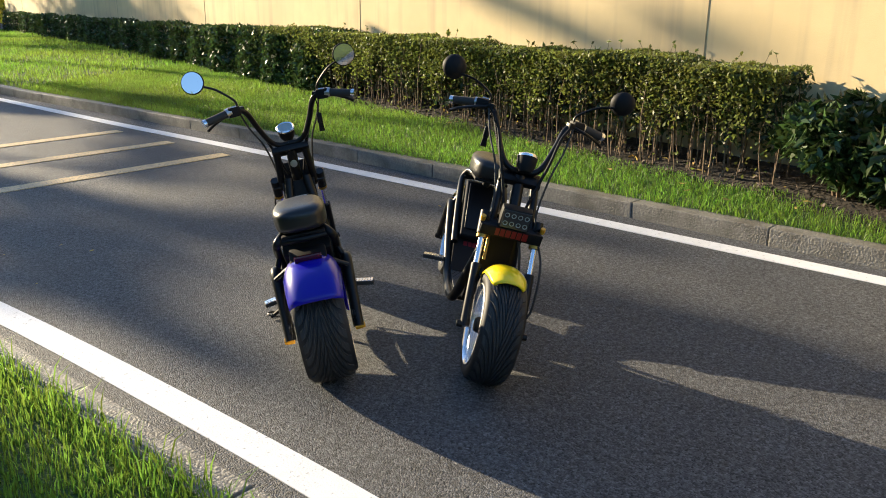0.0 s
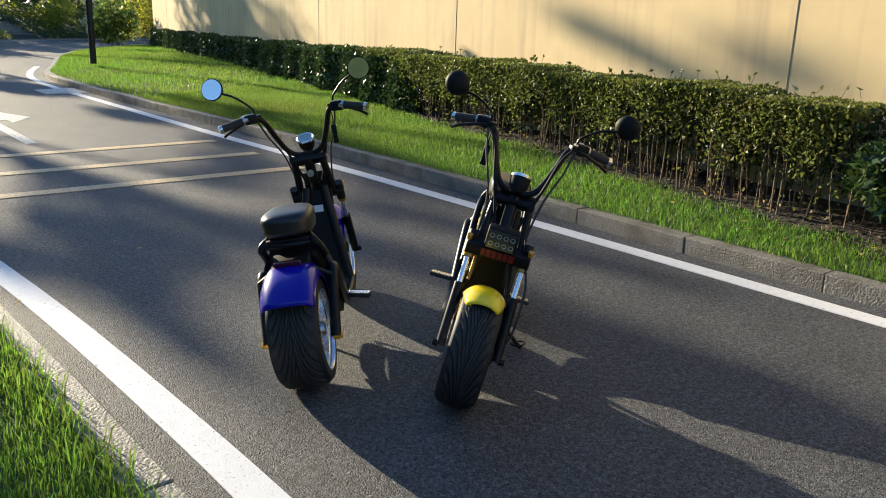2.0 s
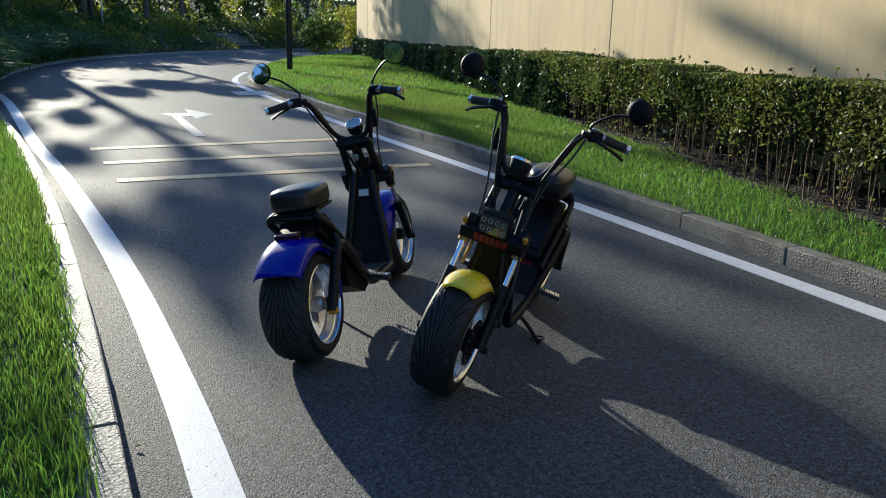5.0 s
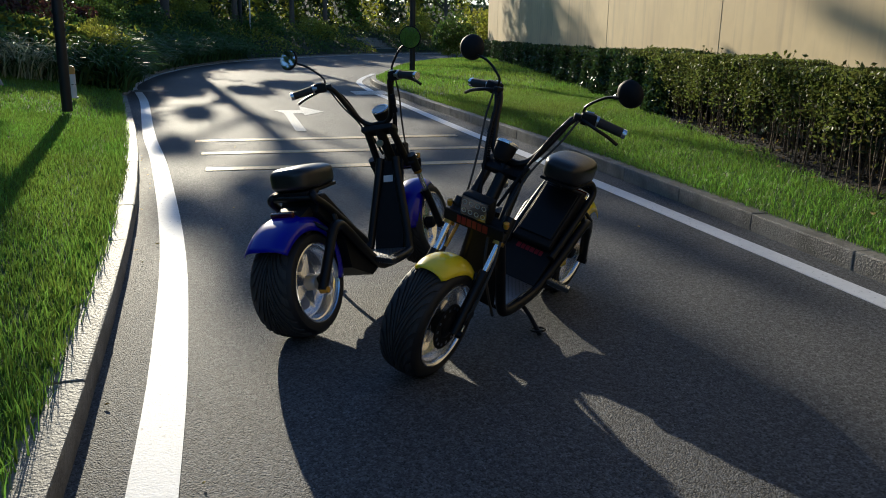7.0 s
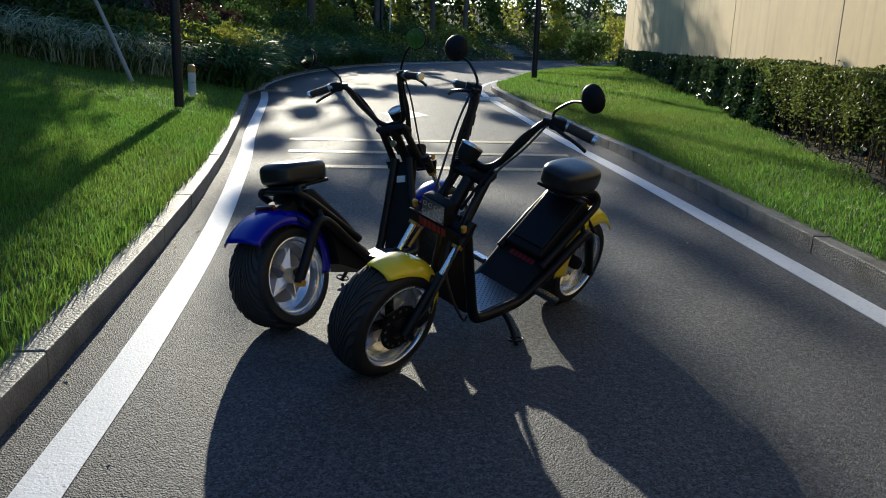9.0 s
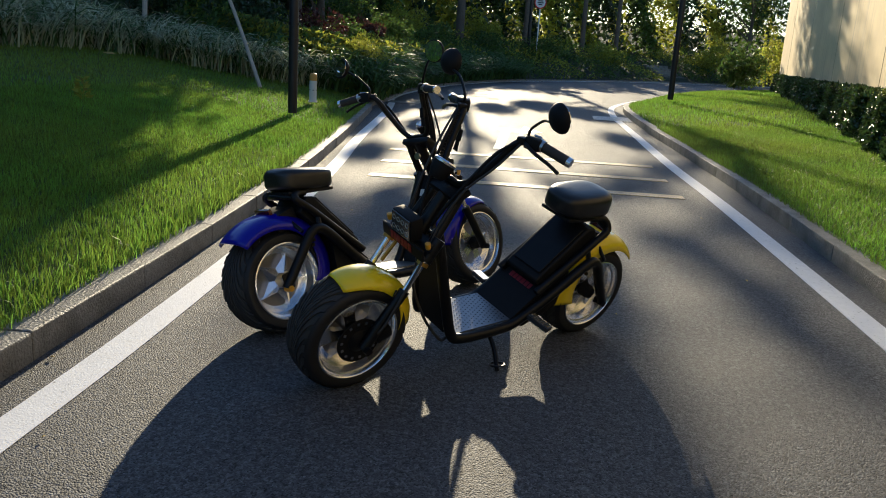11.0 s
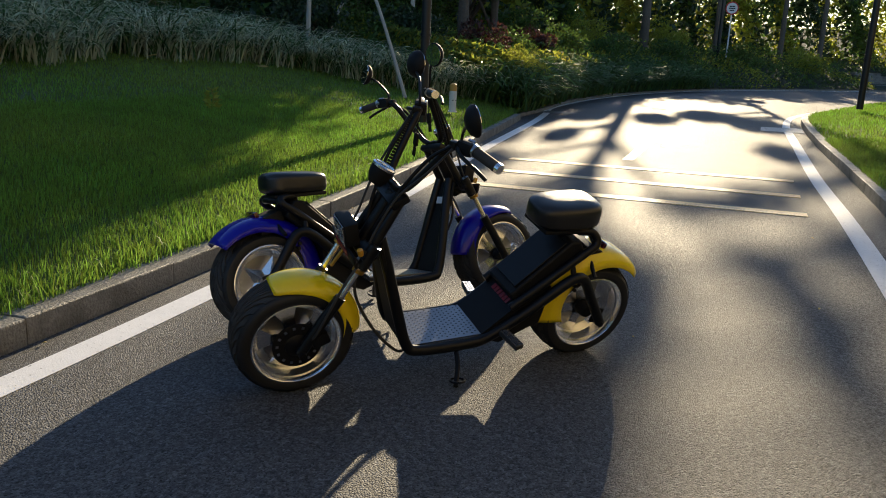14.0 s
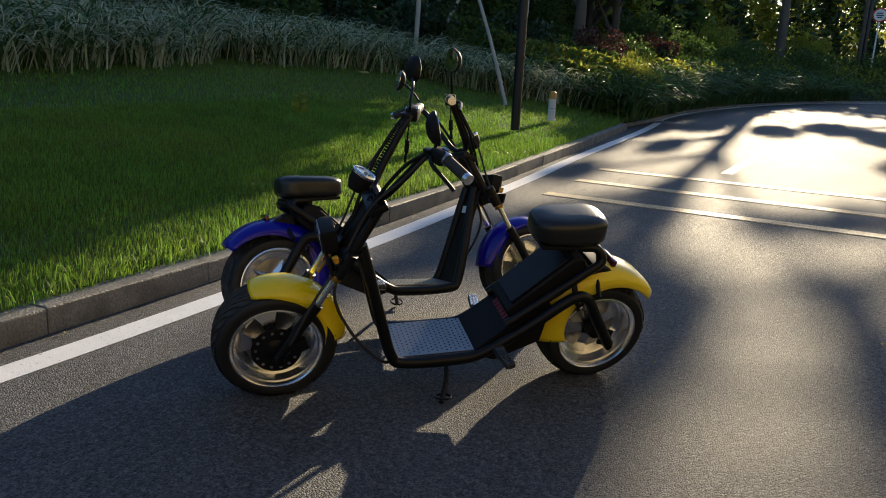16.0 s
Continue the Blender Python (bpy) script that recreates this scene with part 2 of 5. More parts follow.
def add_box(bm, size, at, rot=(0, 0, 0), bev=0.0, segs=2):
    r = bmesh.ops.create_cube(bm, size=1.0, matrix=pose(*at, *rot) @ Matrix.Diagonal((*size, 1)))
    if bev > 0:
        es = list({e for vv in r["verts"] for e in vv.link_edges})
        bmesh.ops.bevel(bm, geom=es, offset=bev, segments=segs, profile=0.6, affect="EDGES")
    return bm


def boxed(size, at, rot=(0, 0, 0), bev=0.0, segs=2):
    return add_box(bmesh.new(), size, at, rot, bev, segs)


def smooth_path(pts, steps=6):
    """Catmull-Rom through the points."""
    P = [Vector(p) for p in pts]
    if len(P) < 3:
        return P
    P = [P[0] * 2 - P[1]] + P + [P[-1] * 2 - P[-2]]
    out = []
    for i in range(1, len(P) - 2):
        for k in range(steps):
            t = k / steps
            a, b, c, d = P[i - 1], P[i], P[i + 1], P[i + 2]
            out.append(0.5 * ((2 * b) + (c - a) * t + (2 * a - 5 * b + 4 * c - d) * t * t + (3 * b - a - 3 * c + d) * t ** 3))
    out.append(P[-2])
    return out


def add_tube(bm, pts, r, seg=10, steps=5, r2=None, cap=True):
    P = smooth_path(pts, steps)
    n = len(P)
    side = None
    rings = []
    for i, p in enumerate(P):
        d = (P[min(i + 1, n - 1)] - P[max(i - 1, 0)]).normalized()
        if side is None:
            side = d.orthogonal().normalized()
        side = (side - d * side.dot(d)).normalized()
        up = d.cross(side)
        rr = r if r2 is None else r + (r2 - r) * i / (n - 1)
        rings.append([bm.verts.new(p + (side * math.cos(a) + up * math.sin(a)) * rr) for a in (2 * math.pi * k / seg for k in range(seg))])
    for a, b in zip(rings, rings[1:]):
        for k in range(seg):
            bm.faces.new((a[k], a[(k + 1) % seg], b[(k + 1) % seg], b[k]))
    if cap:
        bm.faces.new(rings[0][::-1])
        bm.faces.new(rings[-1])
    return bm


def tubed(pts, r, seg=10, steps=5, r2=None):
    return add_tube(bmesh.new(), pts, r, seg, steps, r2)


def lathe(profile, seg=32, axis="X", closed=False, caps=True):
    """Turn (radius, along) pairs about the axis."""
    bm = bmesh.new()
    rings = []
    for r, h in profile:
        ring = []
        for k in range(seg):
            a = 2 * math.pi * k / seg
            c, s = r * math.cos(a), r * math.sin(a)
            ring.append(bm.verts.new((h, c, s) if axis == "X" else ((c, h, s) if axis == "Y" else (c, s, h))))
        rings.append(ring)
    pairs = list(zip(rings, rings[1:] + ([rings[0]] if closed else [])))
    if not closed:
        pairs = list(zip(rings, rings[1:]))
    for a, b in pairs:
        for k in range(seg):
            bm.faces.new((a[k], b[k], b[(k + 1) % seg], a[(k + 1) % seg]))
    if not closed and caps:
        for ring in (rings[0], rings[-1]):
            if (ring[0].co - ring[seg // 2].co).length > 1e-5:
                bm.faces.new(ring)
    bmesh.ops.remove_doubles(bm, verts=bm.verts, dist=1e-6)
    bmesh.ops.recalc_face_normals(bm, faces=bm.faces)
    return bm


def prism(poly, x0, x1):
    """A slab: polygon in (y, z), from x0 to x1."""
    bm = bmesh.new()
    a = [bm.verts.new((x0, y, z)) for y, z in poly]
    b = [bm.verts.new((x1, y, z)) for y, z in poly]
    bm.faces.new(a)
    bm.faces.new(b[::-1])
    n = len(poly)
    for i in range(n):
        bm.faces.new((a[i], b[i], b[(i + 1) % n], a[(i + 1) % n]))
    bmesh.ops.recalc_face_normals(bm, faces=bm.faces)
    return bm


def empty(name, label, category, m=None, group="", kind=""):
    ob = new(name)
    if m is not None:
        ob.matrix_world = m
    return tagged(ob, label, category, group, kind)


def interp(table, t):
    xs, ys = zip(*table)
    return float(np.interp(t, xs, ys))


# ---- the ground plan: x across the road, y along it ----
LEFT_KERB = [(-9, 0.62), (-3, 0.60), (0, 0.57), (2, 0.53), (4.1, 0.44), (6.4, 0.27), (9, 0.0), (11.5, -0.31), (15.6, -0.85)]
RIGHT_KERB = [(-9, 4.40), (0, 4.42), (3, 4.47), (8, 4.54), (14, 4.42), (18, 4.42), (20, 4.52), (21.4, 4.72), (22.6, 5.1)]
OUTER = [(-0.95, 15.6), (-0.95, 17.5), (-1.14, 21.2), (-0.9, 25), (-0.1, 30), (1.5, 35.4), (4.9, 42), (9.7, 49), (14.5, 53), (22, 57), (34, 60)]
INNER = [(5.1, 22.6), (5.8, 25.0), (6.9, 29), (8.7, 33.5), (11.5, 38.0), (15.5, 42.0), (21, 46.0), (34, 51)]


def wall_x(y):
    return 6.0 + 0.19 * (y - 2.5)


def hedge_x(y):
    return 5.12 + 0.21 * (y - 2.5)


def left_x(y):
    return interp(LEFT_KERB, y)


def right_x(y):
    return interp(RIGHT_KERB, y)


def lawn_left_z(x, y):
    d = max(0.0, left_x(y) - 0.13 - x)
    far = max(0.0, y - 15.0)
    return 0.115 + 0.190 * d / (1 + 0.008 * d) + 0.02 * math.sin(x * 1.3 + y * 0.7) * min(1, d) + 0.02 * far


def lawn_right_z(x, y):
    d = max(0.0, x - right_x(y) - 0.13)
    return 0.115 + 0.10 * d / (1 + 0.15 * d) + 0.012 * math.sin(x * 2.1 + y * 1.3) * min(1, d)


# ---- ground, road, paint ----
def flat(name, poly, z, material, label="", kind="structure", category=""):
    ob = raw(name, [(x, y, z) for x, y in poly], [list(range(len(poly)))], material)
    return tagged(ob, label, category, kind=kind)


flat("ground", [(-600, -600), (600, -600), (600, 600), (-600, 600)], -0.03, "bank_cover", "dark ground cover beyond the road", category="ground")
flat("road", [(-6, -12), (60, -12), (60, 70), (-6, 70)], 0.0, "asphalt", "dark grey asphalt road with rough stone texture", category="road")

flat("ground_behind_wall", [(wall_x(-10) + 0.35, -12), (wall_x(34) + 0.35, 34), (60, 34), (60, -12)], 0.012, "lawn_base", "plain turf behind the tall wall", category="ground")


def strip(name, left, right, z0, z1, material, label, category="road marking"):
    """A thin band between two polylines."""
    n = len(left)
    vs = [(x, y, z1) for x, y in left] + [(x, y, z1) for x, y in right] + [(x, y, z0) for x, y in left] + [(x, y, z0) for x, y in right]
    fs = []
    for i in range(n - 1):
        fs.append((i, i + 1, n + i + 1, n + i))
        fs.append((2 * n + i, 2 * n + i + 1, i + 1, i))
        fs.append((n + i, n + i + 1, 3 * n + i + 1, 3 * n + i))
    fs += [(0, n, 3 * n, 2 * n), (n - 1, 2 * n - 1, 4 * n - 1, 3 * n - 1)]
    return tagged(raw(name, vs, fs, material), label, category, kind="structure")


def offset(poly, d):
    out = []
    for i, p in enumerate(poly):
        a, b = Vector(poly[max(i - 1, 0)]), Vector(poly[min(i + 1, len(poly) - 1)])
        t = (b - a).normalized()
        out.append((p[0] + t.y * d, p[1] - t.x * d))
    return out


def fine(poly, steps=5):
    return [(p.x, p.y) for p in smooth_path([(x, y, 0) for x, y in poly], steps)]


LINE_L = fine([(0.93, -9), (0.90, -3), (0.88, 0), (0.86, 1.2), (0.835, 2.5), (0.72, 4.5), (0.41, 7.6), (0.10, 10.1), (-0.37, 14.7), (-0.72, 17.3)])
strip("edge_line", offset(LINE_L, -0.145), LINE_L, 0.0005, 0.004, "white_line", "broad white edge line painted along the kerb")
LINE_R = fine([(4.13, -9), (4.14, 1), (4.14, 4), (4.12, 7), (4.05, 10), (4.04, 14), (4.02, 17.2)])
strip("edge_line", LINE_R, offset(LINE_R, 0.15), 0.0005, 0.004, "white_line", "white edge line painted beside the far kerb")
LINE_RE = fine([(4.03, 17.7), (4.12, 19.5), (4.3, 21.2), (4.75, 23.2), (5.4, 25.4)])
strip("edge_line", LINE_RE, offset(LINE_RE, 0.15), 0.0005, 0.004, "white_line", "white edge line bending round the lawn corner")
LINE_O = fine([(-0.80, 17.5), (-0.98, 19), (-1.0, 21.2), (-0.78, 25), (0.02, 30), (1.62, 35.4), (5.0, 41.9), (9.8, 48.8), (14.6, 52.8), (22, 56.7), (34, 59.7)])
strip("edge_line", offset(LINE_O, -0.13), LINE_O, 0.0005, 0.004, "white_line", "white line along the outer edge of the bend")
for y0, (xa, ya), (xb, yb) in ((0, (0.79, 7.05), (3.88, 7.17)), (1, (0.72, 8.10), (3.88, 8.24)), (2, (0.62, 9.15), (3.87, 9.37))):
    strip("rumble_line", [(xa, ya + 0.18), (xb, yb + 0.18)], [(xa, ya), (xb, yb)], 0.0005, 0.006, "yellow_line", "raised faded yellow speed line across the road")
strip("drain_cover", [(3.62, 17.5), (4.4, 17.7)], [(3.60, 16.5), (4.4, 16.6)], 0.0005, 0.007, "worn_line", "pale cover plate by the kerb", "drain cover")
strip("drain_cover", [(-0.92, 17.9), (-0.22, 17.9)], [(-0.92, 17.25), (-0.22, 17.3)], 0.0005, 0.007, "drain", "grey cover plate by the road edge", "drain cover")
# the turn arrow: a shaft, a bend and a head
arrow = [(1.86, 10.1), (2.0, 10.1), (2.0, 12.55), (2.16, 12.55), (2.16, 12.2), (2.52, 12.8), (2.2, 13.8), (2.16, 13.1), (1.72, 13.1), (1.86, 12.6)]
flat("road_arrow", [(x, y) for x, y in arrow], 0.004, "worn_line", "worn white right-turn arrow on the asphalt", category="road marking")


# ---- kerbs ----
def kerb_run(path, side, name, label, length=1.0, wide=0.14, high=0.12, start=0.0):
    """Granite blocks laid end to end; side 1: the block lies to the right of the path."""
    P = [Vector(p) for p in fine(path, 8)]
    root = empty(name, label, "kerb", kind="structure")
    acc, cut, rng = 0.0, [P[0]], random.Random(len(path))
    lens = []
    for a, b in zip(P, P[1:]):
        seg = (b - a).length
        while acc + seg >= length:
            k = (length - acc) / seg
            a = a + (b - a) * k
            cut.append(a)
            seg = (b - a).length
            acc = 0.0
        acc += seg
    for a, b in zip(cut, cut[1:]):
        d = (b - a)
        L = d.length - 0.004
        bm = boxed((wide, L, high + 0.10), (side * wide / 2, 0, (high - 0.10) / 2), bev=0.009)
        for v in bm.verts:
            v.co.z += rng.uniform(-0.0015, 0.0015)
        ob = part("kerb_stone", bm, "kerb", root, smooth=False)
        mid = (a + b) / 2
        ob.matrix_basis = pose(mid.x + rng.uniform(-0.003, 0.003), mid.y, rng.uniform(-0.003, 0.003), 0, 0, math.degrees(math.atan2(-d.x, d.y)))
    return root


kerb_run([(x, y) for y, x in LEFT_KERB], -1, "kerb_left", "grey granite kerb stones edging the lawn")
kerb_run([(x, y) for y, x in RIGHT_KERB] + INNER[1:6], 1, "kerb_right", "grey granite kerb stones below the hedge verge")
kerb_run(OUTER, -1, "kerb_outer", "pale kerb stones round the outside of the bend", 1.5, 0.16, 0.07)


# ---- lawns ----
def sheet(name, xs_of, ys, cols, zf, material, label):
    vs, fs = [], []
    for y in ys:
        a, b = xs_of(y)
        for c in range(cols + 1):
            x = a + (b - a) * c / cols
            vs.append((x, y, zf(x, y)))
    w = cols + 1
    for r in range(len(ys) - 1):
        for c in range(cols):
            i = r * w + c
            fs.append((i, i + 1, i + w + 1, i + w))
    return tagged(raw(name, vs, fs, material, smooth=True), label, "lawn", kind="structure")


LY = [-9 + 0.4 * i for i in range(63)]
sheet("lawn_left", lambda y: (-24, left_x(y) - 0.13), LY, 40, lawn_left_z, "lawn_base", "sloping green lawn beside the kerb")


def verge_in(y):
    """Inner edge of the right verge, round its corner."""
    if y <= 22.4:
        return right_x(y) + 0.13
    return float(np.interp(y, [p[1] for p in INNER], [p[0] for p in INNER])) + 0.13


def verge_z(x, y):
    d = max(0.0, x - verge_in(y))
    return 0.115 + 0.10 * d / (1 + 0.15 * d) + 0.012 * math.sin(x * 2.1 + y * 1.3) * min(1, d)


sheet("lawn_right", lambda y: (verge_in(y), max(verge_in(y) + 0.3, wall_x(y) + 0.1)), [-9 + 0.4 * i for i in range(120)], 12, verge_z, "lawn_base", "narrow grass verge in front of the hedge")


def blades(name, pts, h, w, material, label, lean=0.5, seed=1, hv=0.45):
    """One mesh of bent, tapering grass blades standing on the points."""
    rng = np.random.default_rng(seed)
    p = np.asarray(pts, dtype=np.float64)
    n = len(p)
    ang = rng.uniform(0, 2 * np.pi, n)
    hh = h * (1 - hv + 2 * hv * rng.random(n))
    ln = hh * lean * rng.random(n)
    la = rng.uniform(0, 2 * np.pi, n)
    side = np.stack([np.cos(ang), np.sin(ang), np.zeros(n)], 1) * (w * (0.6 + 0.8 * rng.random(n)))[:, None] / 2
    dirv = np.stack([np.cos(la), np.sin(la), np.zeros(n)], 1)
    mid = p + dirv * (ln * 0.35)[:, None] + np.stack([np.zeros(n), np.zeros(n), hh * 0.6], 1)
    tip = p + dirv * ln[:, None] + np.stack([np.zeros(n), np.zeros(n), hh * (1 - 0.25 * ln / hh)], 1)
    v = np.stack([p - side, p + side, mid - side * 0.75, mid + side * 0.75, tip], 1).reshape(-1, 3)
    me = bpy.data.meshes.new(name)
    base = (np.arange(n) * 5)[:, None]
    loops = (base + np.array([[0, 1, 3, 2, 2, 3, 4]])).reshape(-1)
    me.vertices.add(n * 5)
    me.vertices.foreach_set("co", v.reshape(-1))
    me.loops.add(n * 7)
    me.loops.foreach_set("vertex_index", loops)
    me.polygons.add(n * 2)
    st = (np.arange(n) * 7)[:, None] + np.array([[0, 4]])
    me.polygons.foreach_set("loop_start", st.reshape(-1))
    me.materials.append(M[material])
    me.update(calc_edges=True)
    ob = new(name, me)
    return tagged(ob, label, "grass", kind="stuff")


def scatter(n, xr, yr, keep, zf, seed):
    rng = np.random.default_rng(seed)
    out = []
    xs, ys, ks = rng.uniform(*xr, n), rng.uniform(*yr, n), rng.random(n)
    for x, y, k in zip(xs, ys, ks):
        if keep(x, y, k):
            out.append((x, y, zf(x, y) - 0.005))
    return out


# left lawn: short turf, denser close by; longer along the kerb
blades("lawn_grass", scatter(230000, (-2.6, 0.6), (-1.5, 10), lambda x, y, k: x < left_x(y) - 0.10 and k < max(0.3, 1.2 - 0.12 * abs(y - 2.0)), lawn_left_z, 11), 0.048, 0.0048, "grass", "fresh green mown grass on the slope", seed=3)
blades("lawn_grass", scatter(34000, (-1.2, 0.6), (-1.5, 15), lambda x, y, k: left_x(y) - 0.26 < x < left_x(y) - 0.08, lawn_left_z, 12), 0.105, 0.0055, "grass", "longer grass overhanging the kerb", lean=0.9, seed=4)
blades("lawn_grass", scatter(150000, (-6.2, -0.3), (-2, 16), lambda x, y, k: x < left_x(y) - 0.1, lawn_left_z, 13), 0.045, 0.008, "grass", "fresh green mown grass on the slope", seed=5)
# right verge
blades("verge_grass", scatter(240000, (4.5, 8.5), (0, 14), lambda x, y, k: right_x(y) + 0.10 < x < hedge_x(y) + (0.5 if y > 10.2 else 0.06 + 0.08 * math.sin(y * 5.0) * math.sin(y * 1.7 + 1) + 0.25 * (k - 0.5) ** 3), verge_z, 14), 0.056, 0.0046, "grass", "bright green grass on the verge", lean=1.2, seed=6)
blades("verge_grass", scatter(90000, (4.5, 12), (13, 36), lambda x, y, k: verge_in(y) < x < hedge_x(y) + 0.6, verge_z, 15), 0.07, 0.011, "grass", "bright green grass on the verge", seed=7)


# ---- the boundary wall ----
def wall():
    y0, y1 = -10.0, 34.5
    poly = [(wall_x(y0), y0), (wall_x(y1), y1), (wall_x(y1) + 4, y1 + 0.3), (wall_x(y1) + 4, y1 - 0.1), (wall_x(y1) + 0.3, y1 - 0.3), (wall_x(y0) + 0.3, y0)]
    n = len(poly)
    vs = [(x, y, -0.02) for x, y in poly] + [(x, y, 4.6) for x, y in poly]
    fs = [tuple(range(n, 2 * n))] + [(i, (i + 1) % n, n + (i + 1) % n, n + i) for i in range(n)]
    ob = tagged(raw("wall_east", vs, fs, "wall"), "tall rendered wall in warm sand colour", "wall", kind="structure")
    for y in (-2.2, 3.35, 8.9, 14.5, 20.1, 25.7, 31.3):
        a = math.degrees(math.atan2(-0.19, 1))
        part("wall_joint", boxed((0.006, 0.006, 4.5), (0, 0, 2.3)), "wall_joint", ob, smooth=False).matrix_basis = pose(wall_x(y) - 0.002, y, 0, 0, 0, a)
    return ob


wall()


# ---- the two scooters: local y forward, x to the right, z up, origin under the rear axle ----
WB, TR = 1.288, 0.232


def tyre_mesh(width):
    """Fat rounded tyre with cut slanting grooves, turned about x."""
    h = width / 2
    prof = [(0.155, -h * 0.76), (0.168, -h * 0.93), (0.184, -h), (0.203, -h * 0.98), (0.214, -h * 0.85), (0.220, -h * 0.62), (0.2245, -h * 0.35), (0.2258, 0),
            (0.2245, h * 0.35), (0.220, h * 0.62), (0.214, h * 0.85), (0.203, h * 0.98), (0.184, h), (0.168, h * 0.93), (0.155, h * 0.76)]
    return lathe(prof, 64, caps=False)


def tread_mesh(width):
    """Curved raised ribs between the grooves, swept back from the middle."""
    h = width / 2
    bm = bmesh.new()
    N = 24

    def surf(x, extra):
        k = abs(x) / h
        r = 0.232 - 0.005 * (k / 0.62) ** 2 if k < 0.62 else 0.227 - (k - 0.62) / 0.22 * 0.008
        return r + extra

    for i in range(N):
        for s in (-1, 1):
            a0 = 2 * math.pi * (i + (0.5 if s > 0 else 0)) / N
            strips = []
            for j in range(7):
                k = j / 6
                x = s * h * (0.02 + 0.82 * k)
                lag = 1.05 * (1 - (1 - k) ** 1.8)
                wid = (2 * math.pi / N) * (0.70 - 0.12 * k)
                row = []
                for e, da in ((-0.008, -wid / 2 - 0.008), (0.0, -wid / 2), (0.0, wid / 2), (-0.008, wid / 2 + 0.008)):
                    a = a0 + lag + da
                    r = surf(x, e)
                    row.append(bm.verts.new((x, r * math.cos(a), r * math.sin(a))))
                strips.append(row)
            for p, q in zip(strips, strips[1:]):
                for c in range(3):
                    bm.faces.new((p[c], p[c + 1], q[c + 1], q[c]))
    bmesh.ops.recalc_face_normals(bm, faces=bm.faces)
    return bm


def star_face(x, s):
    """A raised five-pointed star of ten facets, cast in the middle of a rim."""
    bm = bmesh.new()
    top = bm.verts.new((x + s * 0.020, 0, 0))
    rim = []
    for i in range(10):
        a = math.pi * i / 5
        r = 0.124 if i % 2 == 0 else 0.056
        rim.append(bm.verts.new((x - s * (0.004 if i % 2 == 0 else 0.010), r * math.cos(a), r * math.sin(a))))
    low = [bm.verts.new((x - s * 0.030, v.co.y * 1.02, v.co.z * 1.02)) for v in rim]
    for i in range(10):
        j = (i + 1) % 10
        bm.faces.new((top, rim[i], rim[j]))
        bm.faces.new((rim[i], low[i], low[j], rim[j]))
    bmesh.ops.recalc_face_normals(bm, faces=bm.faces)
    return bm


def spoke_face(x, s):
    """Five curved spokes of a cast rim, facing s along x."""
    bm = bmesh.new()
    for i in range(5):
        a = 2 * math.pi * i / 5
        pts = [(0.046, -0.50), (0.090, -0.26), (0.143, -0.34), (0.143, 0.34), (0.090, 0.26), (0.046, 0.50)]
        up = [bm.verts.new((x - s * (0.0 if r < 0.1 else 0.012), r * math.cos(a + d), r * math.sin(a + d))) for r, d in pts]
        dn = [bm.verts.new((x - s * 0.032, r * math.cos(a + d * 1.15), r * math.sin(a + d * 1.15))) for r, d in pts]
        bm.faces.new((up[0], up[1], up[4], up[5]))
        bm.faces.new((up[1], up[2], up[3], up[4]))
        for k in (0, 1, 3, 4):
            bm.faces.new((up[k], dn[k], dn[k + 1], up[k + 1]))
    bmesh.ops.recalc_face_normals(bm, faces=bm.faces)
    return bm


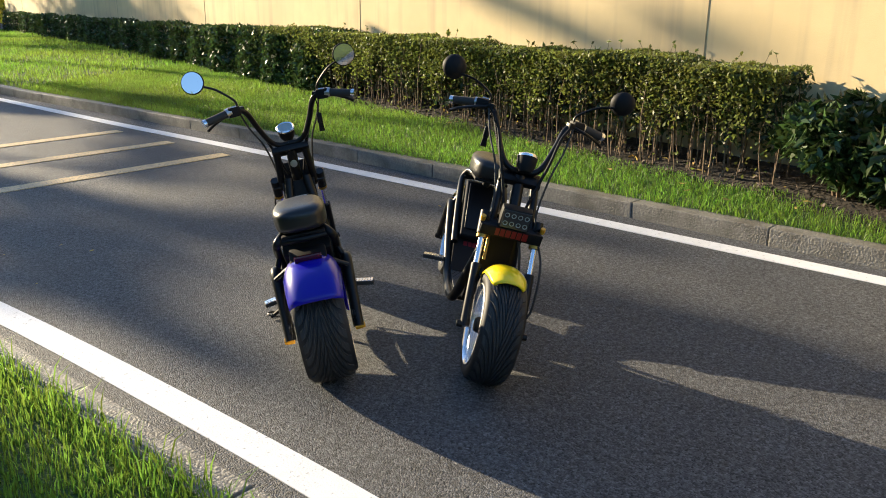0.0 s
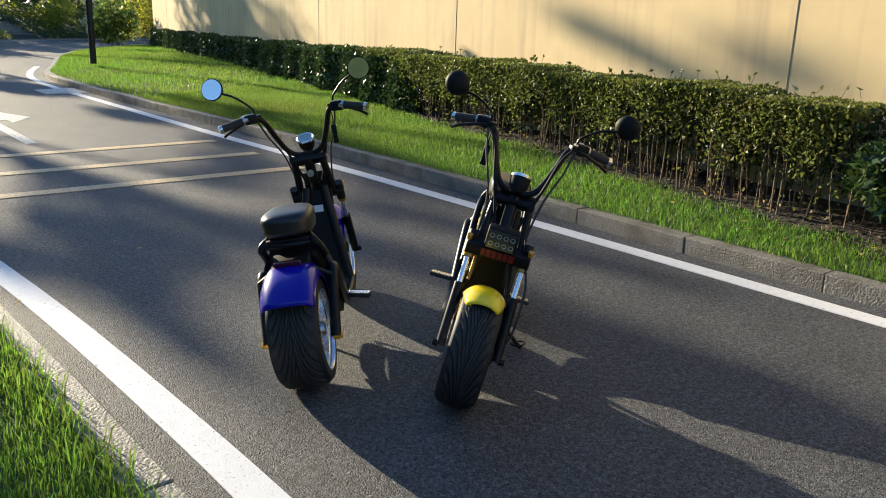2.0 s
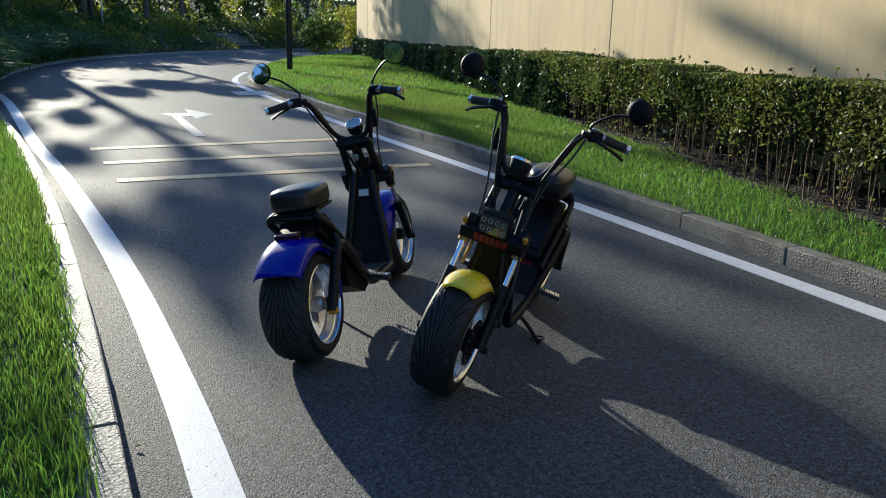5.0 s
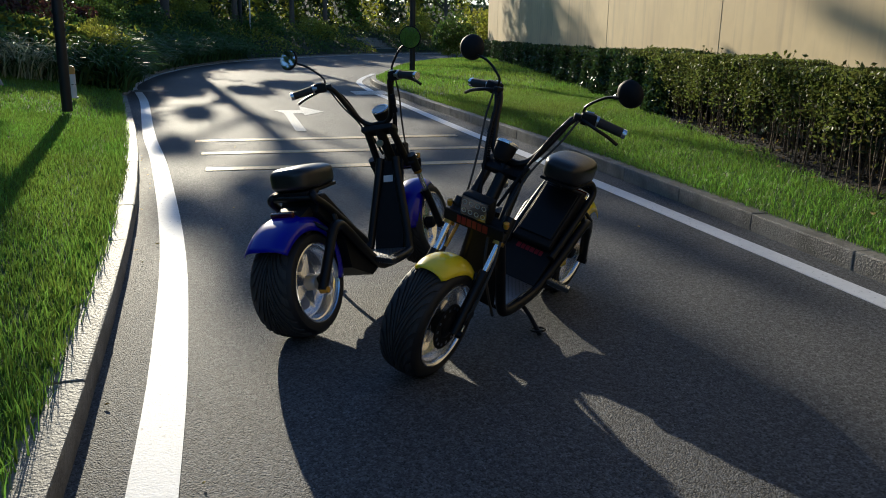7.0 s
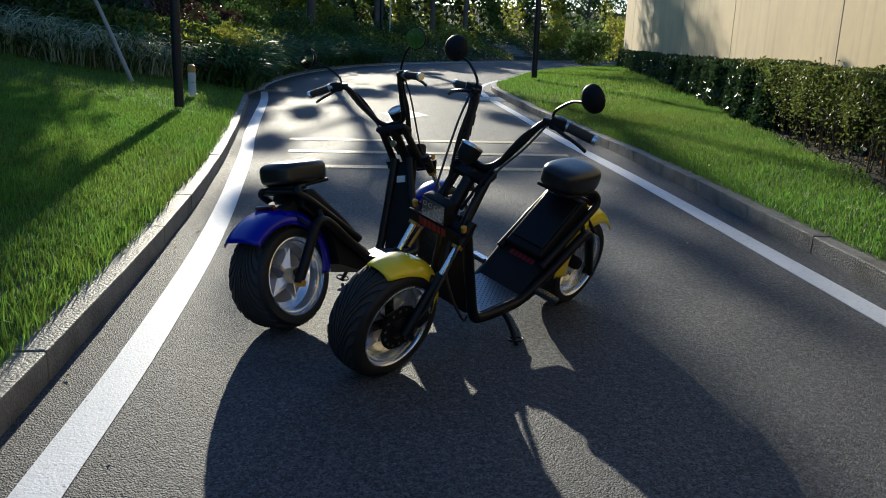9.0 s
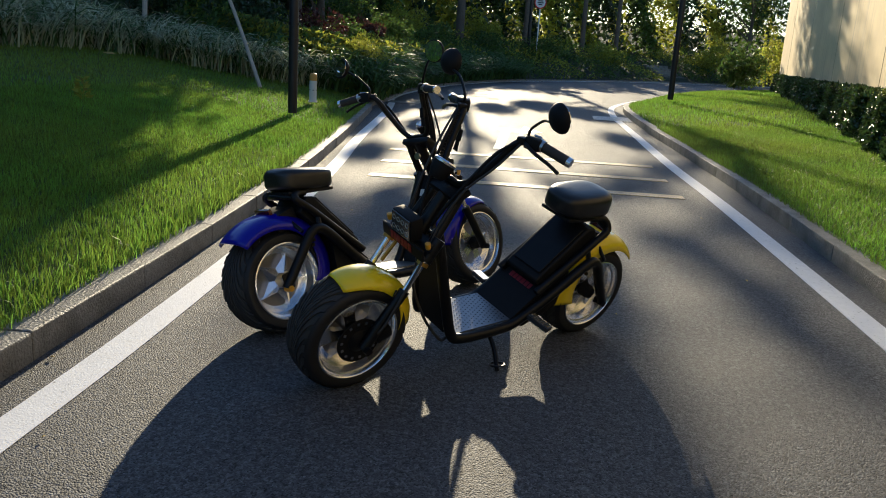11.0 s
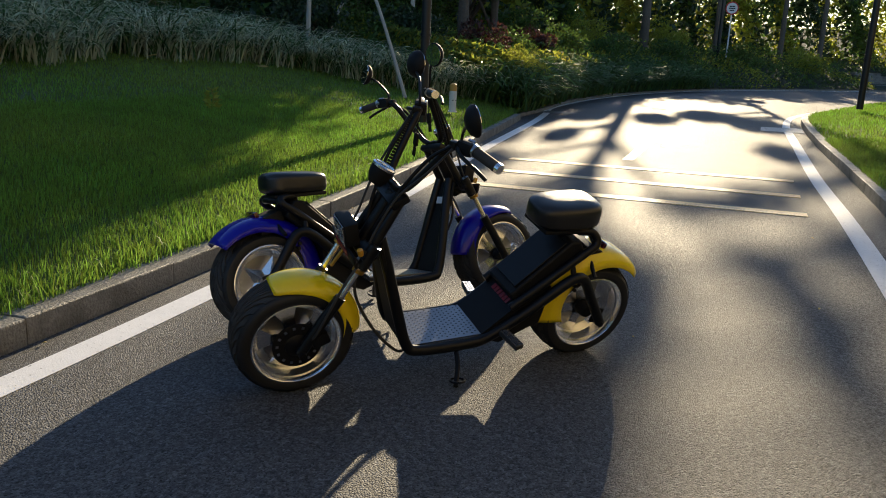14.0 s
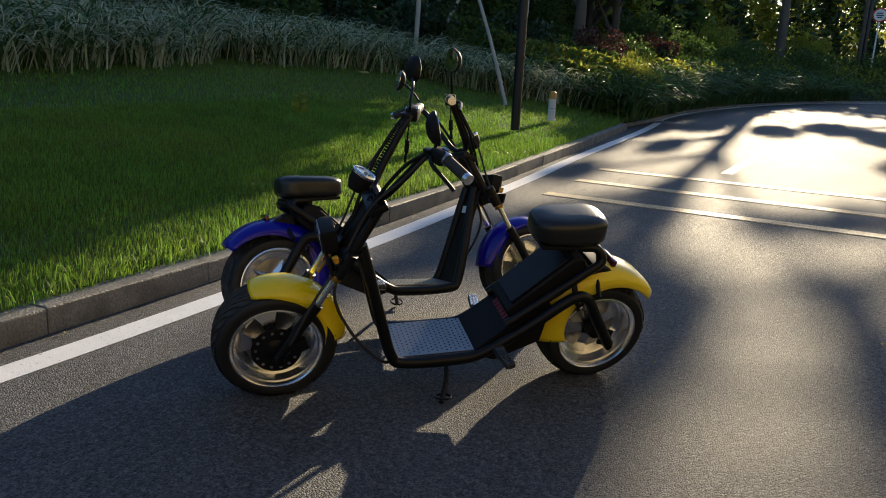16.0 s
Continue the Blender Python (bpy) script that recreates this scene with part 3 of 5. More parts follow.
def wheel(root, m, width, disc_side=0, motor=False):
    """Tyre, rim, spokes, hub and brake disc under one part."""
    h = width / 2
    w = part("wheel", tyre_mesh(width), "rubber_side", root, "fat black rubber tyre on a cast alloy rim")
    w.matrix_basis = m
    part("tread", tread_mesh(width), "rubber", w, smooth=False)
    for s in (-1, 1):
        rim = [(0.157, s * h * 0.74), (0.170, s * h * 0.90), (0.170, s * h * 0.98), (0.165, s * h * 1.0), (0.160, s * h * 0.93), (0.158, s * h * 0.80), (0.152, s * h * 0.76), (0.146, s * h * 0.36), (0.138, s * h * 0.30), (0.126, s * h * 0.18), (0.116, s * h * 0.12)]
        part("rim", lathe(rim, 48, caps=False), "chrome", w, "polished alloy rim")
        part("rim_dish", lathe([(0.117, s * h * 0.13), (0.09, s * h * 0.06), (0.03, s * h * 0.05)], 40), "rim_dish", w)
        if motor or s < 0:
            part("spoke_ring", spoke_face(s * h * 0.40, s), "chrome", w, smooth=False)
        elif s > 0:
            part("star_cover", star_face(s * h * 0.42, s), "chrome", w, "cast five-pointed star cover", smooth=False)
        part("hub", lathe([(0.001, s * h * 0.92), (0.026, s * h * 0.92), (0.032, s * h * 0.80), (0.034, s * h * 0.40), (0.001, s * h * 0.05)], 24), "steel" if not motor and s > 0 else "black_plastic", w)
    if disc_side:
        s = disc_side
        bm = lathe([(0.045, s * h * 0.98), (0.092, s * h * 0.98), (0.092, s * (h * 0.98 + 0.004)), (0.045, s * (h * 0.98 + 0.004))], 40, closed=True)
        part("brake_disc", bm, "black_plastic", w, "dark drilled brake disc")
        bm = bmesh.new()
        for k in range(14):
            a = 2 * math.pi * k / 14
            add_box(bm, (0.006, 0.010, 0.010), (s * (h * 0.98 + 0.003), 0.075 * math.cos(a), 0.075 * math.sin(a)), (math.degrees(a), 0, 0))
        part("disc_holes", bm, "steel", w, smooth=False)
        part("hub_cover", lathe([(0.001, s * (h * 0.98 + 0.018)), (0.028, s * (h * 0.98 + 0.016)), (0.046, s * (h * 0.98 + 0.006)), (0.048, s * h * 0.5), (0.001, s * h * 0.5)], 28), "black_paint", w)
    return w


def fender(root, cy, cz, r, a0, a1, width, material, lift=0.0, drop=(0.05, 0.05), tip=0.16, shape=4.2, nose=1.0):
    """A domed mudguard over an arc, with thickness; angles from forward, over the top. drop: how far the sides fall, at both ends."""
    bm = bmesh.new()
    na, nw = 30, 14
    grid = []
    for i in range(na + 1):
        k = i / na
        a = radians(a0 + (a1 - a0) * k)
        taper = (1.0 - tip * max(0.0, (k - 0.55) / 0.45) ** 2) * (nose + (1 - nose) * min(1.0, k / 0.28) ** 0.5)
        fall = drop[0] + (drop[1] - drop[0]) * k
        row = []
        for j in range(nw + 1):
            q = -1 + 2 * j / nw
            x = q * width / 2 * taper * (1.0 - 0.04 * abs(q) ** 6)
            rr = r + lift * math.sin(math.pi * k * 0.62) - fall * abs(q) ** shape
            row.append(bm.verts.new((x, cy + rr * math.cos(a), cz + rr * math.sin(a))))
        grid.append(row)
    for i in range(na):
        for j in range(nw):
            bm.faces.new((grid[i][j], grid[i][j + 1], grid[i + 1][j + 1], grid[i + 1][j]))
    bmesh.ops.recalc_face_normals(bm, faces=bm.faces)
    ob = part("fender", bm, material, root, "glossy curved mudguard")
    so = ob.modifiers.new("thick", "SOLIDIFY")
    so.thickness, so.offset = 0.005, -1
    return ob


def print_bars(root, m, widths, height, material="red_print"):
    """Lettering shown as plain upright bars on a flat face (local xz plane)."""
    x = -sum(widths) / 2 - 0.005 * (len(widths) - 1) / 2
    for w in widths:
        bar = part("printed_mark", boxed((w, 0.0015, height), (0, 0, 0)), material, root, "faded red printed mark", smooth=False)
        bar.matrix_basis = m @ pose(x + w / 2, 0, 0)
        x += w + 0.005


def cushion(wide, deep, high, at):
    """A stuffed saddle: rounded in plan, flat below, gently crowned on top and narrower to the front."""
    bm = bmesh.new()
    bmesh.ops.create_uvsphere(bm, u_segments=36, v_segments=22, radius=1.0)
    for v in bm.verts:
        x, y, z = v.co
        flat_r = (abs(x) ** 3.4 + abs(y) ** 3.4) ** (1 / 3.4)
        k = (flat_r ** 4.6 + abs(z) ** 4.6) ** (1 / 4.6)
        x, y, z = x / k, y / k, z / k
        crown = 0.10 * (1 - x * x) - 0.10 * y if z > 0 else 0.0
        v.co = (at[0] + x * wide / 2 * (1 - 0.10 * max(0, y)), at[1] + y * deep / 2, at[2] + (z + crown * z) * high / 2)
    return bm


def scooter(name, label, paint, base, steer, plate_marks, mirrors, seat_y, seat_z, thick):
    root = empty(name, label, "scooter", base, group="parked electric scooters")
    Z = TR - 0.002
    # rear wheel and front wheel
    wheel(root, pose(0, 0, Z), 0.205, 0, False)
    # frame rails: down the shield, along the floor, up and over to the rear axle
    for s in (-1, 1):
        x = s * 0.125
        rail = [(s * 0.045, 1.000, 0.640), (s * 0.060, 0.965, 0.530), (s * 0.095, 0.905, 0.320), (s * 0.114, 0.862, 0.195), (x, 0.810, 0.166), (x, 0.60, 0.167), (x, 0.50, 0.190),
                (s * 0.138, 0.34, 0.305), (s * 0.147, 0.215, 0.410), (s * 0.148, 0.155, 0.445), (s * 0.147, 0.105, 0.428), (s * 0.143, 0.045, 0.335), (s * 0.138, -0.038, 0.205)]
        part("frame_rail", tubed(rail, 0.0225, 12, 5), "black_paint", root)
        part("axle_plate", boxed((0.012, 0.05, 0.075), (s * 0.130, -0.02, 0.235), (15, 0, 0), 0.008), "black_paint", root)
        part("axle_cap", lathe([(0.001, s * 0.166), (0.013, s * 0.164), (0.016, s * 0.15), (0.016, s * 0.125), (0.001, s * 0.122)], 16), "amber" if paint == "blue_paint" else "black_paint", root).matrix_basis = pose(0, -0.03, 0.205)
        # seat rail: parallel to the frame, bending up to the seat
        sr = [(s * 0.118, 0.42, 0.315), (s * 0.120, 0.30, 0.405), (s * 0.120, 0.135, 0.530), (s * 0.112, 0.065, 0.580), (s * 0.090, 0.085, seat_z - 0.060), (s * 0.070, 0.14, seat_z - thick / 2 - 0.008)]
        part("seat_rail", tubed(sr, 0.0175, 12, 5), "black_paint", root)
        part("seat_strut", tubed([(s * 0.120, 0.17, 0.500), (s * 0.142, 0.16, 0.445)], 0.012, 8, 1), "black_paint", root)
    part("cross_tube", tubed([(-0.125, 0.82, 0.170), (0.125, 0.82, 0.170)], 0.014, 10, 1), "black_paint", root)
    part("cross_tube", tubed([(-0.13, 0.47, 0.210), (0.13, 0.47, 0.210)], 0.014, 10, 1), "black_paint", root)
    part("seat_loop", tubed([(-0.112, 0.075, 0.585), (0, 0.040, 0.590), (0.112, 0.075, 0.585)], 0.014, 10, 4), "black_paint", root)
    # floor plate with thin black dots standing in for its dark holes, sloping rear plate
    part("floor_plate", prism([(0.50, 0.194), (0.840, 0.180), (0.840, 0.186), (0.50, 0.200)], -0.112, 0.112), "tread_plate", root, "metal footboard with small dark holes", smooth=False)
    bm = bmesh.new()
    for i in range(17):
        for j in range(11):
            y, x = 0.525 + i * 0.0185, -0.095 + j * 0.019
            add_box(bm, (0.0056, 0.0056, 0.002), (x + (0.0095 if i % 2 else 0), y, 0.200 - (y - 0.50) * 0.0445 + 0.0003), (0, 0, 45))
    part("hole_dots", bm, "black_paint", root, smooth=False)
    part("battery_cover", prism([(0.52, 0.172), (0.53, 0.200), (0.275, 0.417), (0.240, 0.394), (0.262, 0.227), (0.44, 0.147)], -0.116, 0.116), "black_plastic", root, "sloping black battery cover")
    print_bars(root, pose(0, 0.402, 0.312, 0, 0, 180) @ pose(0, 0, 0, -49.6, 0, 0), plate_marks, 0.026)
    # battery case between the seat rails
    case = [(0.405, 0.335), (0.420, 0.362), (0.175, 0.585), (0.130, 0.585), (0.090, 0.520), (0.30, 0.340)]
    part("battery_case", prism(case, -0.098, 0.098), "black_plastic", root, "black battery case between the seat rails", bevel=0.008)
    part("case_lid", prism([(0.395, 0.387), (0.401, 0.394), (0.196, 0.580), (0.190, 0.574)], -0.085, 0.085), "black_paint", root, bevel=0.003)
    # tail: lamp box, number plate bracket
    part("tail_box", boxed((0.150, 0.110, 0.055), (0, 0.035, 0.505), (20, 0, 0), 0.012), "black_plastic", root)
    part("tail_lamp", boxed((0.110, 0.020, 0.034), (0, -0.030, 0.528), (20, 0, 0), 0.008), "red_lens", root, "dark red tail lamp")
    part("tail_shelf", boxed((0.20, 0.10, 0.020), (0, 0.02, 0.460), (10, 0, 0), 0.006), "black_plastic", root)
    part("maker_plate", boxed((0.036, 0.003, 0.016), (0.055, -0.035, 0.490), (20, 0, 0)), "white_label", root, "small white label", smooth=False)
    # seat: a rounded cushion on a base board
    bm = cushion(0.214, 0.300, thick, (0, seat_y, seat_z))
    part("seat", bm, "leather", root, "padded black leatherette saddle")
    part("seat_base", boxed((0.175, 0.250, 0.016), (0, seat_y, seat_z - thick / 2 - 0.004), (2, 0, 0), 0.006), "black_plastic", root)
    part("seat_post", tubed([(0, 0.17, 0.54), (0, 0.17, seat_z - 0.03)], 0.020, 12, 1), "black_paint", root)
    # rear guard
    fender(root, 0, Z, 0.268, -8, 140, 0.240, paint, 0.028, (0.125, 0.040), 0.08, 3.8)
    for sx in (-1, 1):
        for k in range(2):
            part("fender_bolt", lathe([(0.001, sx * 0.132), (0.008, sx * 0.131), (0.009, sx * 0.122), (0.001, sx * 0.121)], 10), "black_plastic", root).matrix_basis = pose(0, 0.135 - 0.006 * k, 0.395 - 0.022 * k)
    part("fender_stay", tubed([(-0.150, 0.06, 0.44), (0, 0.04, 0.520), (0.150, 0.06, 0.44)], 0.009, 8, 4), "black_paint", root)
    # leg shield between the down rails
    part("leg_shield", prism([(0.858, 0.180), (0.872, 0.180), (1.015, 0.620), (1.000, 0.625)], -0.082, 0.082), "black_plastic", root, "tapered black leg shield", bevel=0.003)
    part("shield_label", boxed((0.055, 0.002, 0.035), (0.0, 0.965, 0.535), (-17.5, 0, 0)), "white_label", root, "white paper label", smooth=False)
    # pegs and stand
    for s in (-1, 1):
        peg = part("foot_peg", boxed((0.112, 0.040, 0.020), (0.0575, 0, 0), (0, 0, 0), 0.006), "rubber", root, "black rubber foot peg with metal studs")
        peg.matrix_basis = pose(s * 0.142, 0.45, 0.222, 0, 6, -12) if s > 0 else pose(s * 0.142, 0.45, 0.222, 0, 0, 192) @ pose(0, 0, 0, 0, 6, 0)
        bm = bmesh.new()
        for k in range(8):
            for j in range(3):
                add_box(bm, (0.0100, 0.0105, 0.027), (0.014 + k * 0.0128, -0.0125 + j * 0.0125, 0))
        part("peg_studs", bm, "chrome", peg, smooth=False)
        part("peg_bolt", tubed([(-0.02, 0, 0.004), (0.012, 0, 0.0)], 0.009, 8, 1), "steel", peg)
    foot = Vector((-0.262, 0.692, (0.012 - base[2][3] + 0.262 * base[2][0]) / base[2][2]))
    st = part("kickstand", tubed([(-0.118, 0.64, 0.150), (-0.185, 0.655, 0.150 + (foot.z - 0.150) * 0.45), foot], 0.010, 8, 4), "black_paint", root)
    loop = [foot + Vector((0.018 - 0.030 * math.sin(a), -0.012 - 0.030 * math.cos(a), 0.014 + 0.012 * math.sin(a))) for a in (2 * math.pi * k / 10 for k in range(11))]
    part("stand_loop", tubed(loop, 0.0045, 6, 2), "black_paint", st)
    part("stand_bracket", boxed((0.03, 0.06, 0.03), (-0.108, 0.645, 0.150), (0, 0, 0), 0.005), "steel", root)
    # ---- steering: everything turns about the raked head axis
    head = Vector((0, 1.010, 0.640))
    axis = Vector((0, 0.905 - 1.195, 0.80 - 0.40)).normalized()
    turn = Matrix.Translation(head) @ Matrix.Rotation(radians(steer), 4, axis) @ Matrix.Translation(-head)

    def sp(nm, bm, material, label="", parent=None, smooth=True, bevel=0.0, m=None):
        ob = part(nm, bm, material, parent or root, label, smooth, bevel)
        ob.matrix_basis = (turn if parent is None else Matrix.Identity(4)) @ (m or Matrix.Identity(4))
        return ob

    fw = wheel(root, turn @ pose(0, WB, Z), 0.168, -1, True)
    for s in (-1, 1):
        x = s * 0.114
        leg = sp("fork_leg", tubed([(x, 1.283, 0.210), (x, 1.208, 0.345), (x, 1.150, 0.440)], 0.021, 12, 2), "black_paint", "black lower fork leg")
        sp("fork_tube", tubed([(x, 1.150, 0.440), (x, 1.075, 0.585)], 0.0125, 12, 1), "chrome", "polished fork tube")
        sp("fork_clamp", tubed([(x, 1.085, 0.555), (x, 1.040, 0.640)], 0.024, 12, 1), "black_paint")
        sp("stanchion", tubed([(s * 0.085, 1.055, 0.590), (s * 0.070, 0.945, 0.800)], 0.019, 12, 1), "black_paint")
        sp("gold_ring", tubed([(x, 1.098, 0.540), (x, 1.092, 0.552)], 0.0235, 12, 1), "gold", "gold ring on the fork")
        # indicator
        sp("indicator", lathe([(0.001, 0.0), (0.009, 0.002), (0.011, 0.010), (0.011, 0.026), (0.001, 0.028)], 16, "Z"), "amber", "amber turn signal", m=pose(s * 0.128, 1.095, 0.612, -20, 0, 0))
        sp("indicator_stem", tubed([(s * 0.100, 1.070, 0.610), (s * 0.130, 1.085, 0.628)], 0.006, 8, 1), "black_paint")
        sp("axle_nut", lathe([(0.001, s * 0.150), (0.014, s * 0.148), (0.016, s * 0.125), (0.001, s * 0.122)], 12), "black_paint", m=pose(0, 1.278, 0.215))
        sp("fender_stay", tubed([(s * 0.112, 1.215, 0.330), (s * 0.085, 1.16, 0.425)], 0.007, 8, 1), "black_paint")
    sp("shock", tubed([(0.085, 1.13, 0.46), (0.080, 1.045, 0.60)], 0.007, 10, 1), "gold", "gold-coloured shock rod") if paint == "yellow_paint" else None
    sp("lower_yoke", boxed((0.265, 0.055, 0.034), (0, 1.062, 0.598), (-30, 0, 0), 0.010), "black_paint")
    sp("front_panel", boxed((0.265, 0.012, 0.050), (0, 1.115, 0.585), (-18, 0, 0), 0.005), "black_plastic", "black panel across the fork")
    print_bars(root, turn @ pose(0, 1.125, 0.586, -18, 0, 0), [0.022, 0.018, 0.018, 0.020, 0.018, 0.016], 0.034)
    sp("upper_yoke", boxed((0.185, 0.075, 0.030), (0, 0.955, 0.792), (-30, 0, 0), 0.010), "black_paint")
    sp("steering_stem", tubed([(0, 1.075, 0.560), (0, 0.950, 0.800)], 0.026, 14, 1), "black_paint")
    sp("ignition_lock", lathe([(0.001, 0.0), (0.016, 0.0), (0.018, 0.014), (0.001, 0.016)], 16, "Y"), "steel", m=pose(0, 0.955, 0.725, 180, 0, 0) @ pose(0, 0.012, 0))
    # headlamp: a square lamp with eight small reflectors
    hl = sp("headlight", boxed((0.130, 0.055, 0.092), (0, 0, 0), (0, 0, 0), 0.012), "black_plastic", "square black headlamp", m=pose(0, 1.112, 0.658, -12, 0, 0))
    part("headlight_lens", boxed((0.116, 0.006, 0.080), (0, 0.029, 0), (0, 0, 0), 0.002), "lens", hl, "clear headlamp lens", smooth=False)
    for i in range(4):
        for j in range(2):
            part("led_reflector", lathe([(0.0015, 0.0), (0.0090, 0.004), (0.0105, 0.004), (0.0105, 0.0)], 12, "Y"), "glass_dial", hl).matrix_basis = pose(-0.042 + i * 0.028, 0.029, -0.018 + j * 0.036)
    sp("lamp_bracket", tubed([(0, 1.05, 0.60), (0, 1.115, 0.640)], 0.012, 8, 1), "black_paint")
    # front guard
    fg = fender(root, WB, Z, 0.254, 66, 176, 0.186, paint, 0.012, (0.030, 0.088), 0.08, 2.6, 0.66)
    fg.matrix_basis = turn
    # speedometer
    spd = sp("speedometer", lathe([(0.001, -0.058), (0.026, -0.056), (0.040, -0.030), (0.043, 0.0), (0.043, 0.012)], 28, "Z"), "black_plastic", "round speedometer cup", m=pose(0, 1.004, 0.886, 26, 0, 0))
    part("bezel", lathe([(0.036, 0.010), (0.0445, 0.006), (0.0455, 0.014), (0.040, 0.019), (0.036, 0.016)], 28, "Z", closed=True), "chrome", spd, "chrome bezel")
    part("dial", lathe([(0.001, 0.0135), (0.038, 0.0135), (0.038, 0.011), (0.001, 0.011)], 28, "Z"), "glass_dial", spd, "pale dial face", smooth=False)
    # handlebar: two sides of one bar
    for s in (-1, 1):
        bar = [(0, 0.950, 0.826), (s * 0.045, 0.948, 0.826), (s * 0.088, 0.930, 0.858), (s * 0.128, 0.880, 0.945), (s * 0.155, 0.838, 1.018), (s * 0.185, 0.812, 1.046), (s * 0.235, 0.784, 1.047), (s * 0.290, 0.762, 1.038)]
        b = sp("handlebar", tubed(bar, 0.0135, 12, 5), "black_paint")
        g0, g1 = Vector((s * 0.242, 0.780, 1.046)), Vector((s * 0.338, 0.742, 1.028))
        sp("grip", tubed([g0, g1], 0.0185, 14, 1), "rubber", "ribbed black rubber grip")
        gd = (g1 - g0).normalized()
        sp("bar_end", tubed([g1, g1 + gd * 0.016], 0.0185, 14, 1), "chrome", "bright metal bar end")
        sp("switch_collar", tubed([g0 - gd * 0.020, g0 + gd * 0.004], 0.0225, 14, 1), "steel", "silver switch collar")
        sp("switch_box", boxed((0.062, 0.048, 0.048), (0, 0, 0), (0, 0, 0), 0.011), "black_plastic", m=pose(s * 0.212, 0.796, 1.047, 0, 0, s * -24))
        sp("switch_plate", boxed((0.030, 0.006, 0.018), (0, 0, 0), (0, 0, 0), 0.002), "steel", m=pose(s * 0.208, 0.782, 1.068, 60, 0, s * -24))
        sp("brake_lever", tubed([(s * 0.195, 0.826, 1.044), (s * 0.250, 0.830, 1.030), (s * 0.310, 0.800, 1.006), (s * 0.345, 0.778, 0.985)], 0.0070, 8, 4), "black_paint", "black brake lever")
        sp("lever_clamp", boxed((0.030, 0.034, 0.030), (0, 0, 0), (0, 0, 0), 0.007), "black_paint", m=pose(s * 0.178, 0.826, 1.046, 0, 0, s * -24))
        # mirror
        mp = Vector(mirrors[0 if s < 0 else 1])
        st = [Vector((s * 0.190, 0.810, 1.058)), Vector((s * 0.196, 0.812, 1.095)), (mp + Vector((s * 0.196, 0.812, 1.095))) / 2 + Vector((-s * 0.012, 0, 0.006)), mp + Vector((-s * 0.030, 0.010, -0.022))]
        mstalk = sp("mirror_stalk", tubed(st, 0.0055, 8, 4), "black_paint")
        mh = sp("mirror", lathe([(0.001, 0.030), (0.022, 0.028), (0.042, 0.018), (0.052, 0.004), (0.053, -0.004), (0.049, -0.007)], 32, "Y"), "black_plastic", "round black rear-view mirror", m=Matrix.Translation(mp) @ pose(0, 0, 0, -14 if s < 0 else 5, 0, s * 8))
        part("mirror_glass", lathe([(0.001, -0.0095), (0.0485, -0.0095), (0.0485, -0.006), (0.001, -0.006)], 32, "Y"), "mirror", mh, "mirror glass", smooth=False)
        # cables from the switches down to the head
        cab = [(s * 0.180, 0.838, 1.042), (s * 0.140, 0.890, 0.985), (s * 0.110, 0.950, 0.885), (s * 0.070, 1.000, 0.760), (s * 0.040, 1.030, 0.660)]
        sp("cable", tubed(cab, 0.0065, 8, 5), "black_plastic")
        cab = [(s * 0.190, 0.838, 1.036), (s * 0.165, 0.905, 0.940), (s * 0.120, 0.985, 0.830), (s * 0.095, 1.040, 0.690), (s * 0.100, 1.066, 0.620)]
        sp("cable", tubed(cab, 0.0045, 8, 5), "rubber")
    # braided line with coils on the right bar
    bm = bmesh.new()
    P = smooth_path([(0.162, 0.850, 1.030), (0.135, 0.890, 0.955), (0.100, 0.945, 0.860), (0.075, 0.975, 0.780)], 10)
    for p, q in zip(P, P[1:]):
        add_tube(bm, [p, p + (q - p) * 0.65], 0.0095, 8, 1)
    tagged(sp("coiled_line", bm, "black_plastic"), kind="stuff")
    # alarm tassel hanging from the right bar
    hang = sp("key_fob", boxed((0.026, 0.014, 0.050), (0, 0, -0.085), (0, 0, 0), 0.006), "black_plastic", "small black key fob on a cord", m=pose(0.170, 0.815, 1.02))
    part("fob_cord", tubed([(0, 0, 0.01), (0.004, 0, -0.03), (0, 0, -0.062)], 0.003, 6, 3), "black_plastic", hang)
    bm = bmesh.new()
    for k in range(7):
        add_tube(bm, [(-0.008 + k * 0.0027, 0, -0.108), (-0.012 + k * 0.004, 0.002, -0.150)], 0.002, 6, 1)
    part("tassel", bm, "black_plastic", hang)
    # loom from the head down the shield to the floor
    part("loom", tubed([(-0.03, 1.03, 0.62), (-0.075, 1.09, 0.46), (-0.10, 1.02, 0.30), (-0.10, 0.90, 0.165), (-0.06, 0.82, 0.135)], 0.006, 8, 5), "rubber", root)
    part("brake_line", tubed([(-0.10, 1.06, 0.62), (-0.145, 1.16, 0.50), (-0.148, 1.23, 0.34), (-0.13, 1.25, 0.28)], 0.005, 8, 5), "rubber", root)
    part("caliper", boxed((0.030, 0.070, 0.050), (-0.118, 1.215, 0.270), (-25, 0, 0), 0.010), "black_paint", root)
    return root


def stand(x, y, z, heading, lean):
    """The pose of a scooter from its rear wheel's contact, leaning to its left on the stand."""
    return pose(x, y, z, 0, 0, heading) @ pose(0, 0, 0, 0, -lean, 0)


